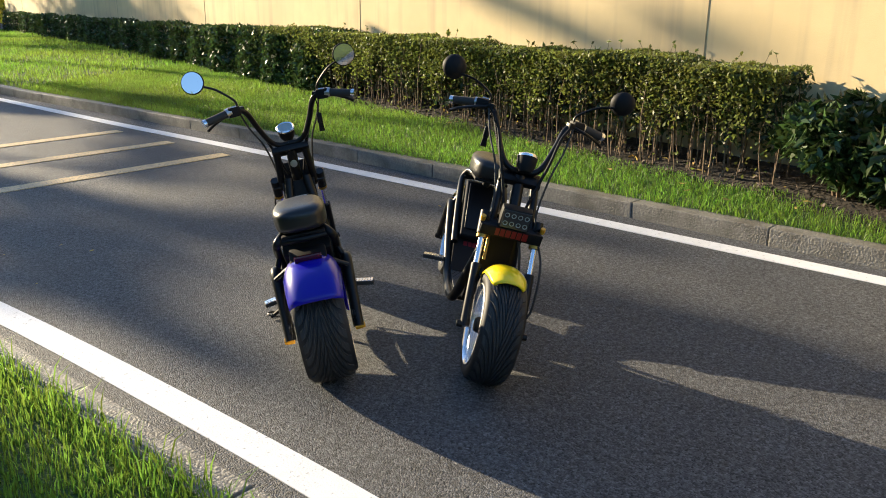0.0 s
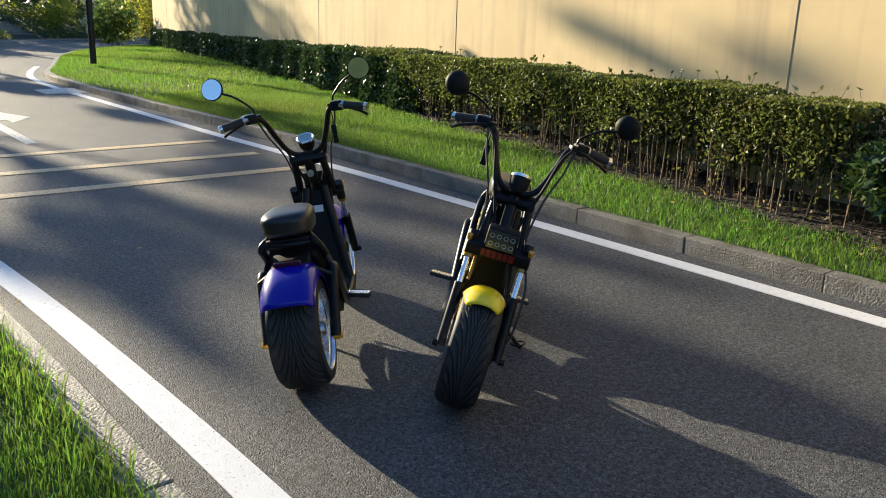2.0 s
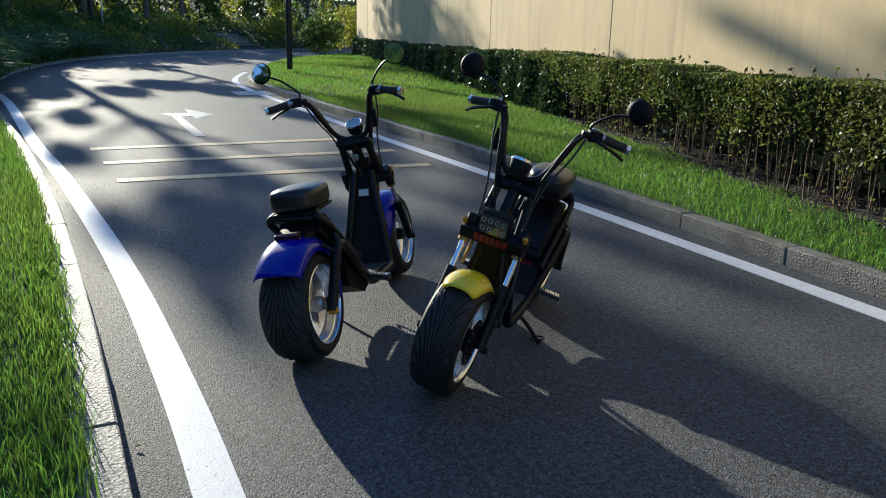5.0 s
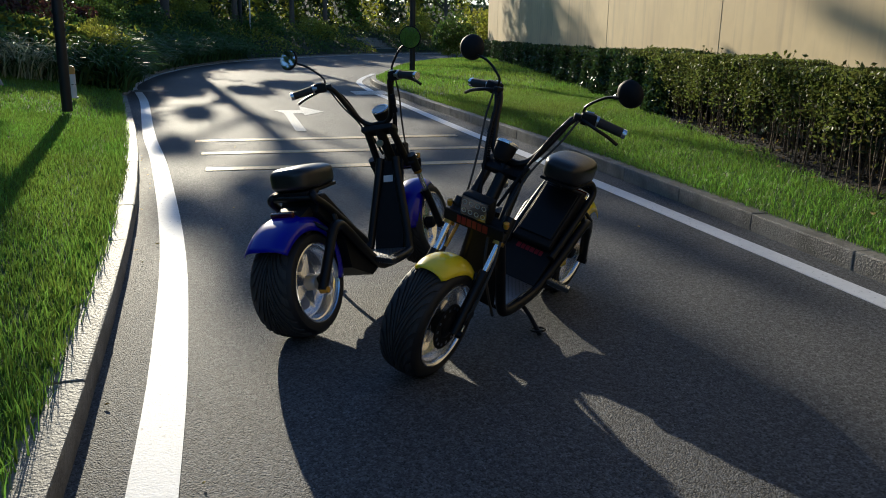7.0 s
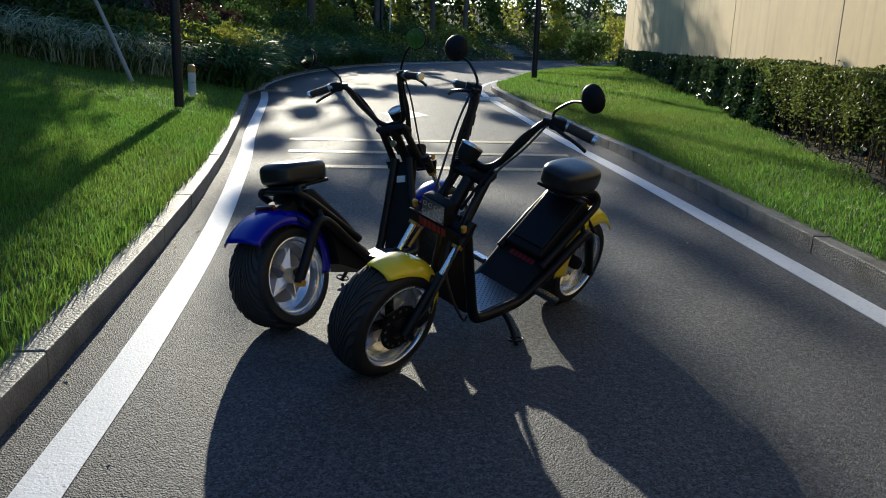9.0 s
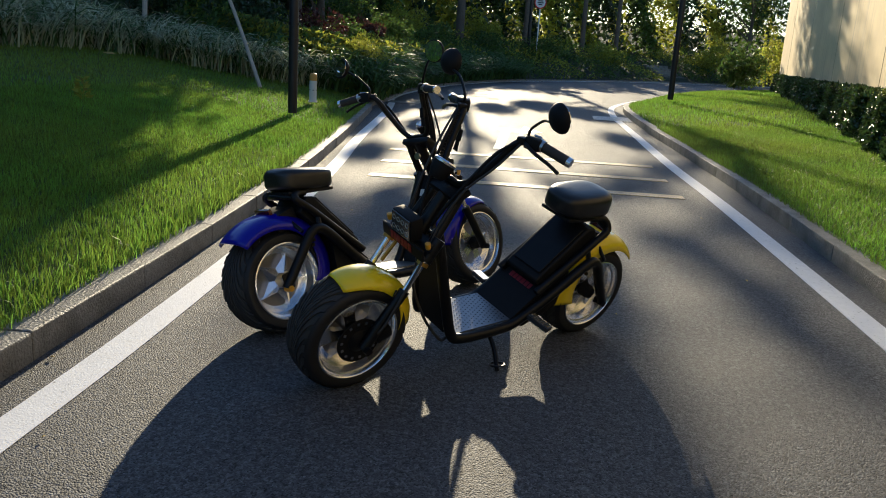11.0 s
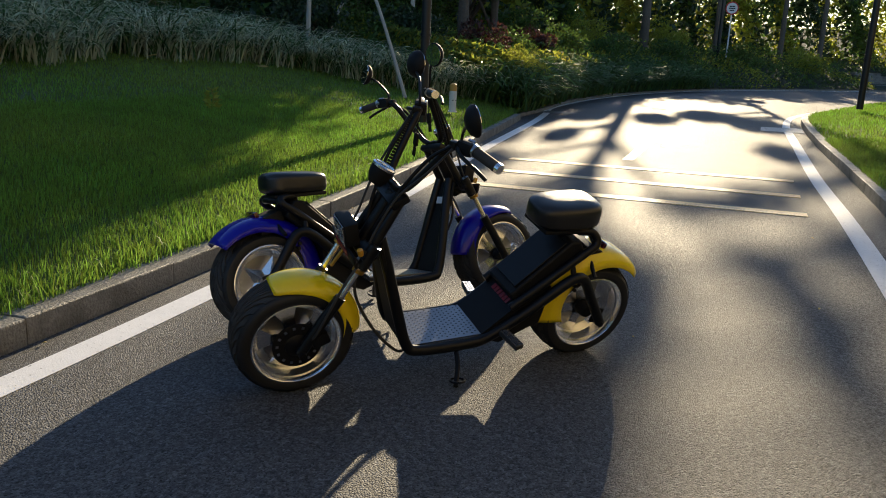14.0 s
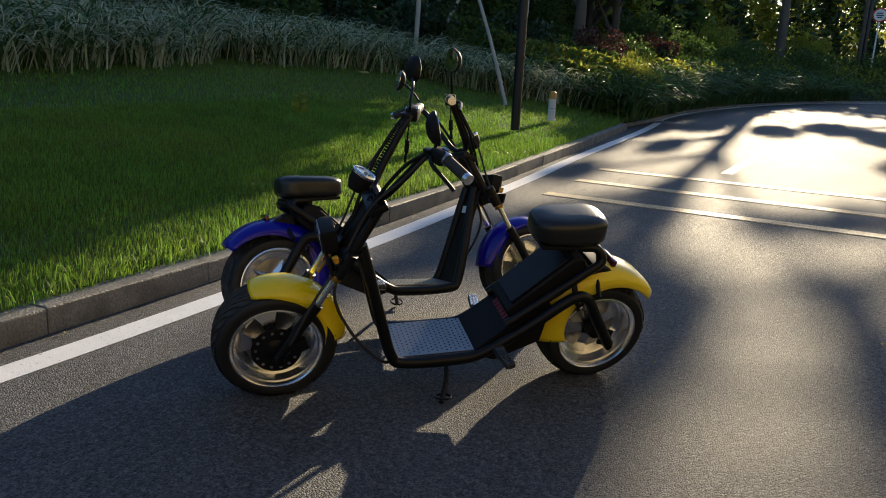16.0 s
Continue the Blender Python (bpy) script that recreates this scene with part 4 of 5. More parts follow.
MARKS = [0.020, 0.018, 0.018, 0.020, 0.018, 0.016]
scooter("electric_scooter", "blue electric scooter with fat black tyres on its stand", "blue_paint", stand(1.329, 2.579, 0.009, -36.95, 9.8), 1.6, MARKS, ((-0.353, 0.779, 1.211), (0.340, 0.753, 1.206)), 0.172, 0.662, 0.098)
scooter("electric_scooter", "yellow electric scooter with fat black tyres on its stand", "yellow_paint", stand(2.601, 3.047, 0.009, 135.9, 14.8), -1.6, MARKS, ((-0.361, 0.865, 1.194), (0.371, 0.767, 1.168)), 0.186, 0.684, 0.108)


# ---- planting ----
def quad_mesh(name, v4, material, mats=None, index=None):
    """One mesh of separate four-cornered leaves (n, 4, 3)."""
    n = len(v4)
    me = bpy.data.meshes.new(name)
    me.vertices.add(n * 4)
    me.vertices.foreach_set("co", np.ascontiguousarray(v4).reshape(-1))
    me.loops.add(n * 4)
    me.loops.foreach_set("vertex_index", np.arange(n * 4))
    me.polygons.add(n)
    me.polygons.foreach_set("loop_start", np.arange(n) * 4)
    for k in (mats or [material]):
        me.materials.append(M[k])
    if index is not None:
        me.polygons.foreach_set("material_index", index)
    me.update(calc_edges=True)
    return me


def leaf_quads(c, out, size, aspect, rng, droop=0.0, spread=0.9):
    """Kite-shaped leaves at centres c, turned roughly towards the directions out, with a folded tip."""
    n = len(c)
    d = out + rng.normal(0, spread, (n, 3))
    d[:, 2] -= droop
    d /= np.linalg.norm(d, axis=1)[:, None] + 1e-9
    r = rng.normal(0, 1, (n, 3))
    s = np.cross(d, r)
    s /= np.linalg.norm(s, axis=1)[:, None] + 1e-9
    nn = np.cross(s, d)
    L = (size * (0.6 + 0.8 * rng.random(n)))[:, None]
    W = L * aspect
    return np.stack([c - d * L * 0.5, c + s * W * 0.5 + nn * L * 0.10 - d * L * 0.05, c + d * L * 0.5 - nn * L * 0.06, c - s * W * 0.5 + nn * L * 0.10 - d * L * 0.05], 1)


def cloud(n, box, rng, lumps=14, thick=0.35, size=1.0):
    """Points and outward directions of an uneven leafy mass made of many overlapping clumps inside box (x0,x1,y0,y1,z0,z1)."""
    x0, x1, y0, y1, z0, z1 = box
    c0 = np.array([(x0 + x1) / 2, (y0 + y1) / 2, (z0 + z1) / 2])
    half = np.array([(x1 - x0) / 2, (y1 - y0) / 2, (z1 - z0) / 2])
    dirs = rng.normal(0, 1, (lumps, 3))
    dirs /= np.linalg.norm(dirs, axis=1)[:, None]
    cen = c0 + dirs * half * (0.25 + (0.45 + 0.25 * (size < 1)) * rng.random((lumps, 1)))
    rad = half.min() * (0.32 + 0.36 * rng.random(lumps)) * size
    k = rng.integers(0, lumps, n)
    u = rng.normal(0, 1, (n, 3))
    u /= np.linalg.norm(u, axis=1)[:, None]
    r = rad[k] * (1 - thick * rng.random(n) ** 1.5)
    p = cen[k] + u * r[:, None] * np.array([1, 1, 0.9])
    return p, u


def shrub(name, label, box, n, size, aspect, material, seed, lumps=14, droop=0.0, stems=6, category="shrub", group=""):
    rng = np.random.default_rng(seed)
    x0, x1, y0, y1, z0, z1 = box
    base = Vector(((x0 + x1) / 2, (y0 + y1) / 2, z0))
    root = empty(name, label, category, pose(*base), group)
    p, u = cloud(n, box, rng, lumps)
    ok = p[:, 2] > z0 - 0.02
    v = leaf_quads(p[ok], u[ok], size, aspect, rng, droop) - np.array(base)
    ob = new("foliage", quad_mesh("foliage", v, material))
    ob.parent = root
    rr = random.Random(seed)
    bm = bmesh.new()
    for i in range(stems):
        a, k = rr.uniform(0, 6.28), rr.uniform(0.2, 0.6)
        w = Vector((math.cos(a) * (x1 - x0) / 2 * k, math.sin(a) * (y1 - y0) / 2 * k, (z1 - z0) * rr.uniform(0.5, 0.8)))
        add_tube(bm, [Vector((w.x * 0.2, w.y * 0.2, -0.05)), w * 0.5 + Vector((0, 0, 0.05)), w], 0.014, 6, 2, 0.004)
    tagged(part("twig_mass", bm, "twig", root), kind="stuff")
    return root


def hedge_fine():
    """Clipped small-leaved hedge, leafy above, bare stems below."""
    rng = np.random.default_rng(21)
    y0, y1 = 2.3, 9.9
    root = empty("hedge", "clipped small-leaved green hedge with bare lower stems", "hedge", pose(hedge_x(6), 6, 0))
    n = 92000
    y = rng.uniform(y0, y1 + 1.3 * rng.random(n) ** 2, n)
    depth = 0.72
    # heights: dense towards the top, thinning out downwards; a gently uneven top
    lump = np.array([0.022 * math.sin(k * 2.1) + 0.018 * math.sin(k * 5.3 + 1) + 0.014 * math.sin(k * 11.7) for k in y])
    top = 1.05 + 0.006 * (y - 4) + lump
    t = rng.random(n) ** 1.5
    z = top - t * 0.80 + rng.normal(0, 0.014, n)
    f = rng.random(n)
    onface = rng.random(n) < 0.62
    x = np.where(onface, 0.02 + 0.16 * rng.random(n) ** 2 + 0.06 * np.sin(y * 4.0) * rng.random(n), f * depth)
    z = np.where(onface, z, np.where(rng.random(n) < 0.9, top - 0.09 * rng.random(n) ** 2, z))
    thin = rng.random(n) < np.clip(0.05 + (z - 0.56) * 1.9 + 0.30 * np.sin(y * 6.1) * np.sin(y * 2.3) + 0.12 * np.sin(y * 15.0), 0.03, 1)
    px = 5.12 + 0.21 * (y - 2.5) + x
    p = np.stack([px, y, z], 1)[thin]
    u = np.where(onface[:, None], np.array([[-0.8, 0, 0.3]]), np.array([[0, 0, 0.9]]))[thin]
    base = np.array([hedge_x(6), 6, 0])
    v = leaf_quads(p, u, 0.037, 0.50, rng, 0.25) - base
    ob = new("foliage", quad_mesh("foliage", v, "hedge_leaf"))
    ob.parent = root
    # inner leaves coloured darker to paint in the hedge's own shade, thin towards the ground
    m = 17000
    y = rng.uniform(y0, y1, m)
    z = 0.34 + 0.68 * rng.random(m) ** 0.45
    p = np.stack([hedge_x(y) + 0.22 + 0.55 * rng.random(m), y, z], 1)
    ob = new("inner_shade_foliage", quad_mesh("inner_shade_foliage", leaf_quads(p, np.tile([[-0.5, 0, 0.2]], (m, 1)), 0.060, 0.55, rng, 0.2) - base, "dark_leaf"))
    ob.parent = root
    rr = random.Random(5)
    bm = bmesh.new()
    for i in range(330):
        yy = rr.uniform(y0, y1)
        d = rr.uniform(0.06, 0.7)
        xx = hedge_x(yy) + d
        zz = verge_z(xx, yy)
        P = [Vector((xx, yy, zz - 0.03)), Vector((xx + rr.uniform(-0.05, 0.05), yy + rr.uniform(-0.06, 0.06), zz + 0.4)), Vector((xx + rr.uniform(-0.09, 0.05), yy + rr.uniform(-0.14, 0.14), rr.uniform(0.85, 1.05)))]
        add_tube(bm, [q - Vector(base) for q in P], rr.uniform(0.004, 0.009), 5, 2, 0.003)
    tagged(part("twig_mass", bm, "twig", root), kind="stuff")
    # stray long shoots above the clipped top
    bm = bmesh.new()
    pts = []
    for i in range(46):
        yy = rr.uniform(y0, y1)
        xx = hedge_x(yy) + rr.uniform(0.1, 0.75)
        a = Vector((xx, yy, 1.05))
        b = a + Vector((rr.uniform(-0.05, 0.05), rr.uniform(-0.05, 0.05), rr.uniform(0.03, 0.13)))
        add_tube(bm, [a - Vector(base), b - Vector(base)], 0.002, 4, 1)
        pts += [tuple(b)] * 2
    tagged(part("shoot_mass", bm, "twig", root), kind="stuff")
    v = leaf_quads(np.array(pts), np.tile([[0, 0, 0.6]], (len(pts), 1)), 0.055, 0.5, rng) - base
    ob = new("shoot_foliage", quad_mesh("shoot_foliage", v, "hedge_leaf"))
    ob.parent = root
    return root


def hedge_glossy():
    rng = np.random.default_rng(22)
    y0, y1 = 8.9, 34.0
    root = empty("hedge", "low dark glossy-leaved hedge along the wall", "hedge", pose(hedge_x(20), 20, 0))
    n = 46000
    y = y0 + (y1 - y0) * rng.random(n) ** 1.35
    top = np.array([1.00 + 0.09 * math.exp(-(k - 8.9) / 4) + 0.03 * math.sin(k * 1.7) + 0.025 * math.sin(k * 4.1) for k in y])
    onface = rng.random(n) < 0.6
    bulge = np.array([0.05 * math.sin(k * 2.3) + 0.045 * math.sin(k * 5.9) for k in y])
    x = np.where(onface, bulge + 0.12 * rng.random(n), rng.random(n) * 1.0)
    z = np.where(onface, 0.22 + (top - 0.22) * rng.random(n), top - 0.08 * rng.random(n))
    px = 5.12 + 0.21 * (y - 2.5) + 0.04 + x - 0.12 * (onface * (1 - z))
    p = np.stack([px, y, z], 1)
    u = np.where(onface[:, None], np.array([[-0.8, 0, 0.35]]), np.array([[0, 0, 0.9]]))
    base = np.array([hedge_x(20), 20, 0])
    v = leaf_quads(p, u, 0.088, 0.48, rng, 0.1) - base
    ob = new("foliage", quad_mesh("foliage", v, "glossy_leaf"))
    ob.parent = root
    # dark inner mass of twigs
    rr = random.Random(8)
    bm = bmesh.new()
    for i in range(170):
        yy = y0 + (y1 - y0) * rr.random() ** 1.3
        xx = hedge_x(yy) + rr.uniform(0.25, 0.9)
        q = Vector((xx, yy, 0.15)) - Vector(base)
        add_tube(bm, [q, q + Vector((rr.uniform(-0.2, 0.2), rr.uniform(-0.3, 0.3), 0.75))], 0.012, 5, 1, 0.005)
    tagged(part("twig_mass", bm, "twig", root), kind="stuff")
    return root



def planting_bed():
    """Bare dark soil under the hedge, slightly humped, with dead leaves on it."""
    rng = random.Random(61)
    vs, fs = [], []
    ys = [-1.5 + 0.15 * i for i in range(79)]
    for y in ys:
        a, b = hedge_x(y) - 0.06 + 0.05 * math.sin(y * 3.1) + 0.03 * math.sin(y * 8.3), wall_x(y) - 0.01
        for c in range(7):
            x = a + (b - a) * c / 6
            vs.append((x, y, verge_z(x, y) + (0.002 if c == 0 else 0.022 + rng.uniform(-0.006, 0.010))))
    for r in range(len(ys) - 1):
        for c in range(6):
            i = r * 7 + c
            fs.append((i, i + 1, i + 8, i + 7))
    tagged(raw("planting_bed", vs, fs, "soil", smooth=True), "bare dark soil bed under the hedge", "soil", kind="structure")
    g = np.random.default_rng(62)
    n = 900
    y = g.uniform(-1.2, 9.9, n)
    x = hedge_x(y) - 0.02 + 0.65 * g.random(n)
    z = np.array([verge_z(a, b) for a, b in zip(x, y)]) + 0.036
    me = quad_mesh("leaf_litter", leaf_quads(np.stack([x, y, z], 1), np.tile([[0.3, 0.2, 0.0]], (n, 1)), 0.05, 0.55, g, 0.0, 0.25), None, ["dry_leaf", "bark"], (g.random(n) < 0.9).astype(np.int32))
    tagged(new("leaf_litter", me), "dry dead leaves scattered on the soil", "leaf litter", kind="stuff")


planting_bed()

hedge_fine()
hedge_glossy()
shrub("bush", "broad-leaved dark bush at the end of the hedge", (4.72, 5.85, 1.15, 2.45, 0.16, 0.98), 4200, 0.088, 0.38, "glossy_leaf", 31, 16, 0.1, 8, "bush")
shrub("bush", "broad-leaved dark bush at the end of the hedge", (4.8, 6.0, -0.2, 1.2, 0.16, 1.02), 3800, 0.088, 0.38, "glossy_leaf", 32, 14, 0.1, 8, "bush")


# striped strap-leaved border plants along the top of the lawn
BORDER = [(2.0, -3.5), (5.0, -4.0), (6.8, -4.3), (9.5, -4.62), (11.5, -4.5), (13.0, -4.0), (13.9, -2.95), (15.3, -1.75)]


def border_point(s, depth):
    P = fine([(x, y) for y, x in BORDER], 6)
    i = min(int(s * (len(P) - 1)), len(P) - 2)
    k = s * (len(P) - 1) - i
    a, b = Vector(P[i]), Vector(P[i + 1])
    t = (b - a).normalized()
    p = a + (b - a) * k + Vector((-t.y, t.x)) * depth
    return p.x, p.y


def strap_plants(name, label, clumps, seed, reach, material_pair, blades_per=26, width=0.016, group=""):
    """Clumps of long arching strap leaves, each leaf a ribbon with a paler stripe."""
    rng = np.random.default_rng(seed)
    quads, idx = [], []
    for cx, cy, cz in clumps:
        for b in range(blades_per):
            a = rng.uniform(0, 2 * np.pi)
            R = reach * rng.uniform(0.55, 1.1)
            rise = R * rng.uniform(0.55, 1.05)
            w = width * rng.uniform(0.7, 1.3)
            d = np.array([math.cos(a), math.sin(a), 0])
            s = np.array([-math.sin(a), math.cos(a), 0])
            s = s + np.array([0, 0, rng.normal(0, 0.35)])
            s /= np.linalg.norm(s)
            o = np.array([cx, cy, cz]) + d * 0.10 * rng.random() + np.array([rng.normal(0, 0.10), rng.normal(0, 0.10), 0])
            pale = rng.random() < 0.58
            prev = None
            for k in range(6):
                t = k / 5
                p = o + d * R * (t ** 1.25) * 0.8 + np.array([0, 0, rise * (2.1 * t - 1.55 * t * t)])
                ww = w * (1.0 - 0.92 * t ** 2.5) / 2
                row = (p - s * ww, p + s * ww)
                if prev is not None:
                    quads.append((prev[0], prev[1], row[1], row[0]))
                    idx.append(1 if pale else 0)
                prev = row
    v = np.array(quads)
    me = quad_mesh(name, v, None, list(material_pair), np.array(idx, dtype=np.int32))
    return tagged(new(name, me), label, "plants", group, kind="stuff")


rng_b = random.Random(77)
near = []
for i in range(560):
    x, y = border_point(rng_b.random(), rng_b.uniform(0.0, 2.2))
    near.append((x, y, lawn_left_z(x, y) - 0.02))
strap_plants("border_plants", "white-striped strap-leaved border plants above the lawn", near, 41, 0.90, ("strap_green", "strap_pale"), 38, 0.022)
fern = []
P_out = fine(OUTER, 10)
for i in range(1500):
    k = rng_b.random() ** 0.8 * 52
    p = Vector(P_out[int(k)])
    q = Vector(P_out[int(k) + 1])
    t = (q - p).normalized()
    dep = rng_b.uniform(0.02, 2.6)
    z = 0.10 + 0.20 * dep
    if Vector((p.x - t.y * dep - 10.2, p.y + t.x * dep - 51.6)).length < 1.8:
        continue
    fern.append((p.x - t.y * dep, p.y + t.x * dep + rng_b.uniform(-0.3, 0.3), z))
strap_plants("bank_plants", "arching green grassy plants spilling over the outer kerb", fern, 42, 1.05, ("shrub_leaf", "strap_green"), 24, 0.045)

# the planted banks
bank_v, bank_f = [], []
ro = fine(OUTER, 4)
for (x, y), (xo, yo) in zip(ro, offset(ro, -24)):
    for c in range(6):
        k = c / 5
        bank_v.append((x + (xo - x) * k - 0.10 * (1 - k), y + (yo - y) * k, 0.10 + 0.20 * 24 * k * (1 - 0.15 * k)))
for r in range(len(ro) - 1):
    for c in range(5):
        i = r * 6 + c
        bank_f.append((i, i + 1, i + 7, i + 6))
tagged(raw("bank", bank_v, bank_f, "bank_cover", smooth=True), "shaded planted bank rising behind the bend", "bank", kind="structure")


def bank_z(x, y):
    P = Vector((x, y))
    best = min((Vector(p) - P).length for p in ro)
    return 0.10 + 0.20 * best * (1 - 0.15 * best / 24)


def bank_foliage():
    """Leafy ground cover swelling over the outer kerb; one mass of small leaves."""
    rng = np.random.default_rng(95)
    P = np.array(ro)
    n = 46000
    k = (len(P) - 1.001) * rng.random(n) ** 1.25
    i = k.astype(int)
    a, b = P[i], P[i + 1]
    p = a + (b - a) * (k - i)[:, None]
    t = (b - a) / np.linalg.norm(b - a, axis=1)[:, None]
    nrm = np.stack([-t[:, 1], t[:, 0]], 1)
    dep = 0.05 + 5.5 * rng.random(n) ** 1.2
    swell = np.clip(dep / 0.9, 0, 1) ** 0.6
    hgt = 0.16 + 0.20 * dep + swell * (0.62 + 0.22 * np.sin(p[:, 1] * 1.9 + dep * 1.3) + 0.16 * np.sin(p[:, 1] * 4.7 + dep * 3.1))
    z = hgt - 0.30 * rng.random(n) ** 2
    q = np.stack([p[:, 0] + nrm[:, 0] * dep, p[:, 1] + nrm[:, 1] * dep, z], 1)
    out = np.stack([-nrm[:, 0] * 0.6, -nrm[:, 1] * 0.6, np.full(n, 0.6)], 1)
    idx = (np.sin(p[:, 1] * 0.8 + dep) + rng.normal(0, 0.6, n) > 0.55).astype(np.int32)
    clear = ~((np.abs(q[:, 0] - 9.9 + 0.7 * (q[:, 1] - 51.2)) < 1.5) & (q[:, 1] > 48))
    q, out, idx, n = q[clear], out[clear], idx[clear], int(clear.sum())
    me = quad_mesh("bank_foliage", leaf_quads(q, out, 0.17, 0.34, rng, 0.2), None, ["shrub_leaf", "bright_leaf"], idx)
    return tagged(new("bank_foliage", me), "dense green ground cover on the bank", "plants", kind="stuff")


bank_foliage()


def bush_at(x, y, w, h, material, seed, label, leaf=0.09, n=2600, z=None, aspect=0.5, droop=0.1):
    z0 = (bank_z(x, y) if z is None else z) - 0.05
    return shrub("bush", label, (x - w / 2, x + w / 2, y - w / 2, y + w / 2, z0, z0 + h), n, leaf, aspect, material, seed, 12, droop, 5, "bush")


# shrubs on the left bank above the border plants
# leaf colour lifted in place of sunlight that hardly reaches this shrub
bush_at(-1.30, 17.4, 1.9, 1.5, "bright_leaf", 51, "feathery shrub by the kerb, coloured yellow-green as if sunlit", 0.12, 5200, 0.12, 0.20, -0.35)
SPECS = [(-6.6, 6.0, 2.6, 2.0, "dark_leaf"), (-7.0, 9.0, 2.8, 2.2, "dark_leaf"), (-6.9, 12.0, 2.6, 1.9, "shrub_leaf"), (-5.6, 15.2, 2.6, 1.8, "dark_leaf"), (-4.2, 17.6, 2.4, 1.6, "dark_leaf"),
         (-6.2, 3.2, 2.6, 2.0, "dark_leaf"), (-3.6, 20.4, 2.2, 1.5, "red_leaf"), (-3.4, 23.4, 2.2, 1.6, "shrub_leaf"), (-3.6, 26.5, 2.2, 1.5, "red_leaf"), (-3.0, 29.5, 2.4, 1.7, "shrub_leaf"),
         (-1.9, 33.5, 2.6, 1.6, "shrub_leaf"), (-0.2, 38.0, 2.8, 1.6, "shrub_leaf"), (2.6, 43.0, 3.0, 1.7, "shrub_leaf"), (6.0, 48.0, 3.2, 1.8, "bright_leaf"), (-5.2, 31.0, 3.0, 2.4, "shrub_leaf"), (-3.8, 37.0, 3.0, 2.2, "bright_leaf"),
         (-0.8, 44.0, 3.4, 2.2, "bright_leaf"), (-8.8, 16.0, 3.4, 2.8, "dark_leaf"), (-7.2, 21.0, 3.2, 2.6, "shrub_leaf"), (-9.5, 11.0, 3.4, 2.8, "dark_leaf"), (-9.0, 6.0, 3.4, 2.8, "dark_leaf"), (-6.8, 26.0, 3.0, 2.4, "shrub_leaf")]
for i, (x, y, w, h, m) in enumerate(SPECS):
    z = lawn_left_z(max(x, -6.2), min(y, 15)) if y < 18 else None
    kind = {"dark_leaf": "dense dark green shrub on the bank", "shrub_leaf": "leafy green shrub on the bank", "red_leaf": "reddish-leaved shrub among the planting", "bright_leaf": "shrub on the bank, coloured yellow-green as if backlit"}[m]
    bush_at(x, y, w, h, m, 100 + i, kind, 0.11, 2600, z)
# beyond the lawn corner and the wall end
for i, (x, y, w, h, m) in enumerate([(14.5, 50.5, 3.0, 1.6, "strap_pale"), (17.5, 52.0, 3.4, 1.8, "strap_pale"), (13.2, 54.0, 4.0, 3.0, "bright_leaf"), (19, 57, 5, 4, "shrub_leaf"), (11.0, 36.5, 2.4, 2.2, "shrub_leaf"), (13.5, 39.0, 3.0, 3.2, "bright_leaf")]):
    bush_at(x, y, w, h, m, 150 + i, {"strap_pale": "pale grey-green grassy shrub beyond the bend", "bright_leaf": "shrub beyond the bend, coloured yellow-green as if backlit", "shrub_leaf": "leafy green shrub beyond the bend"}[m], 0.16, 2400, 0.15)


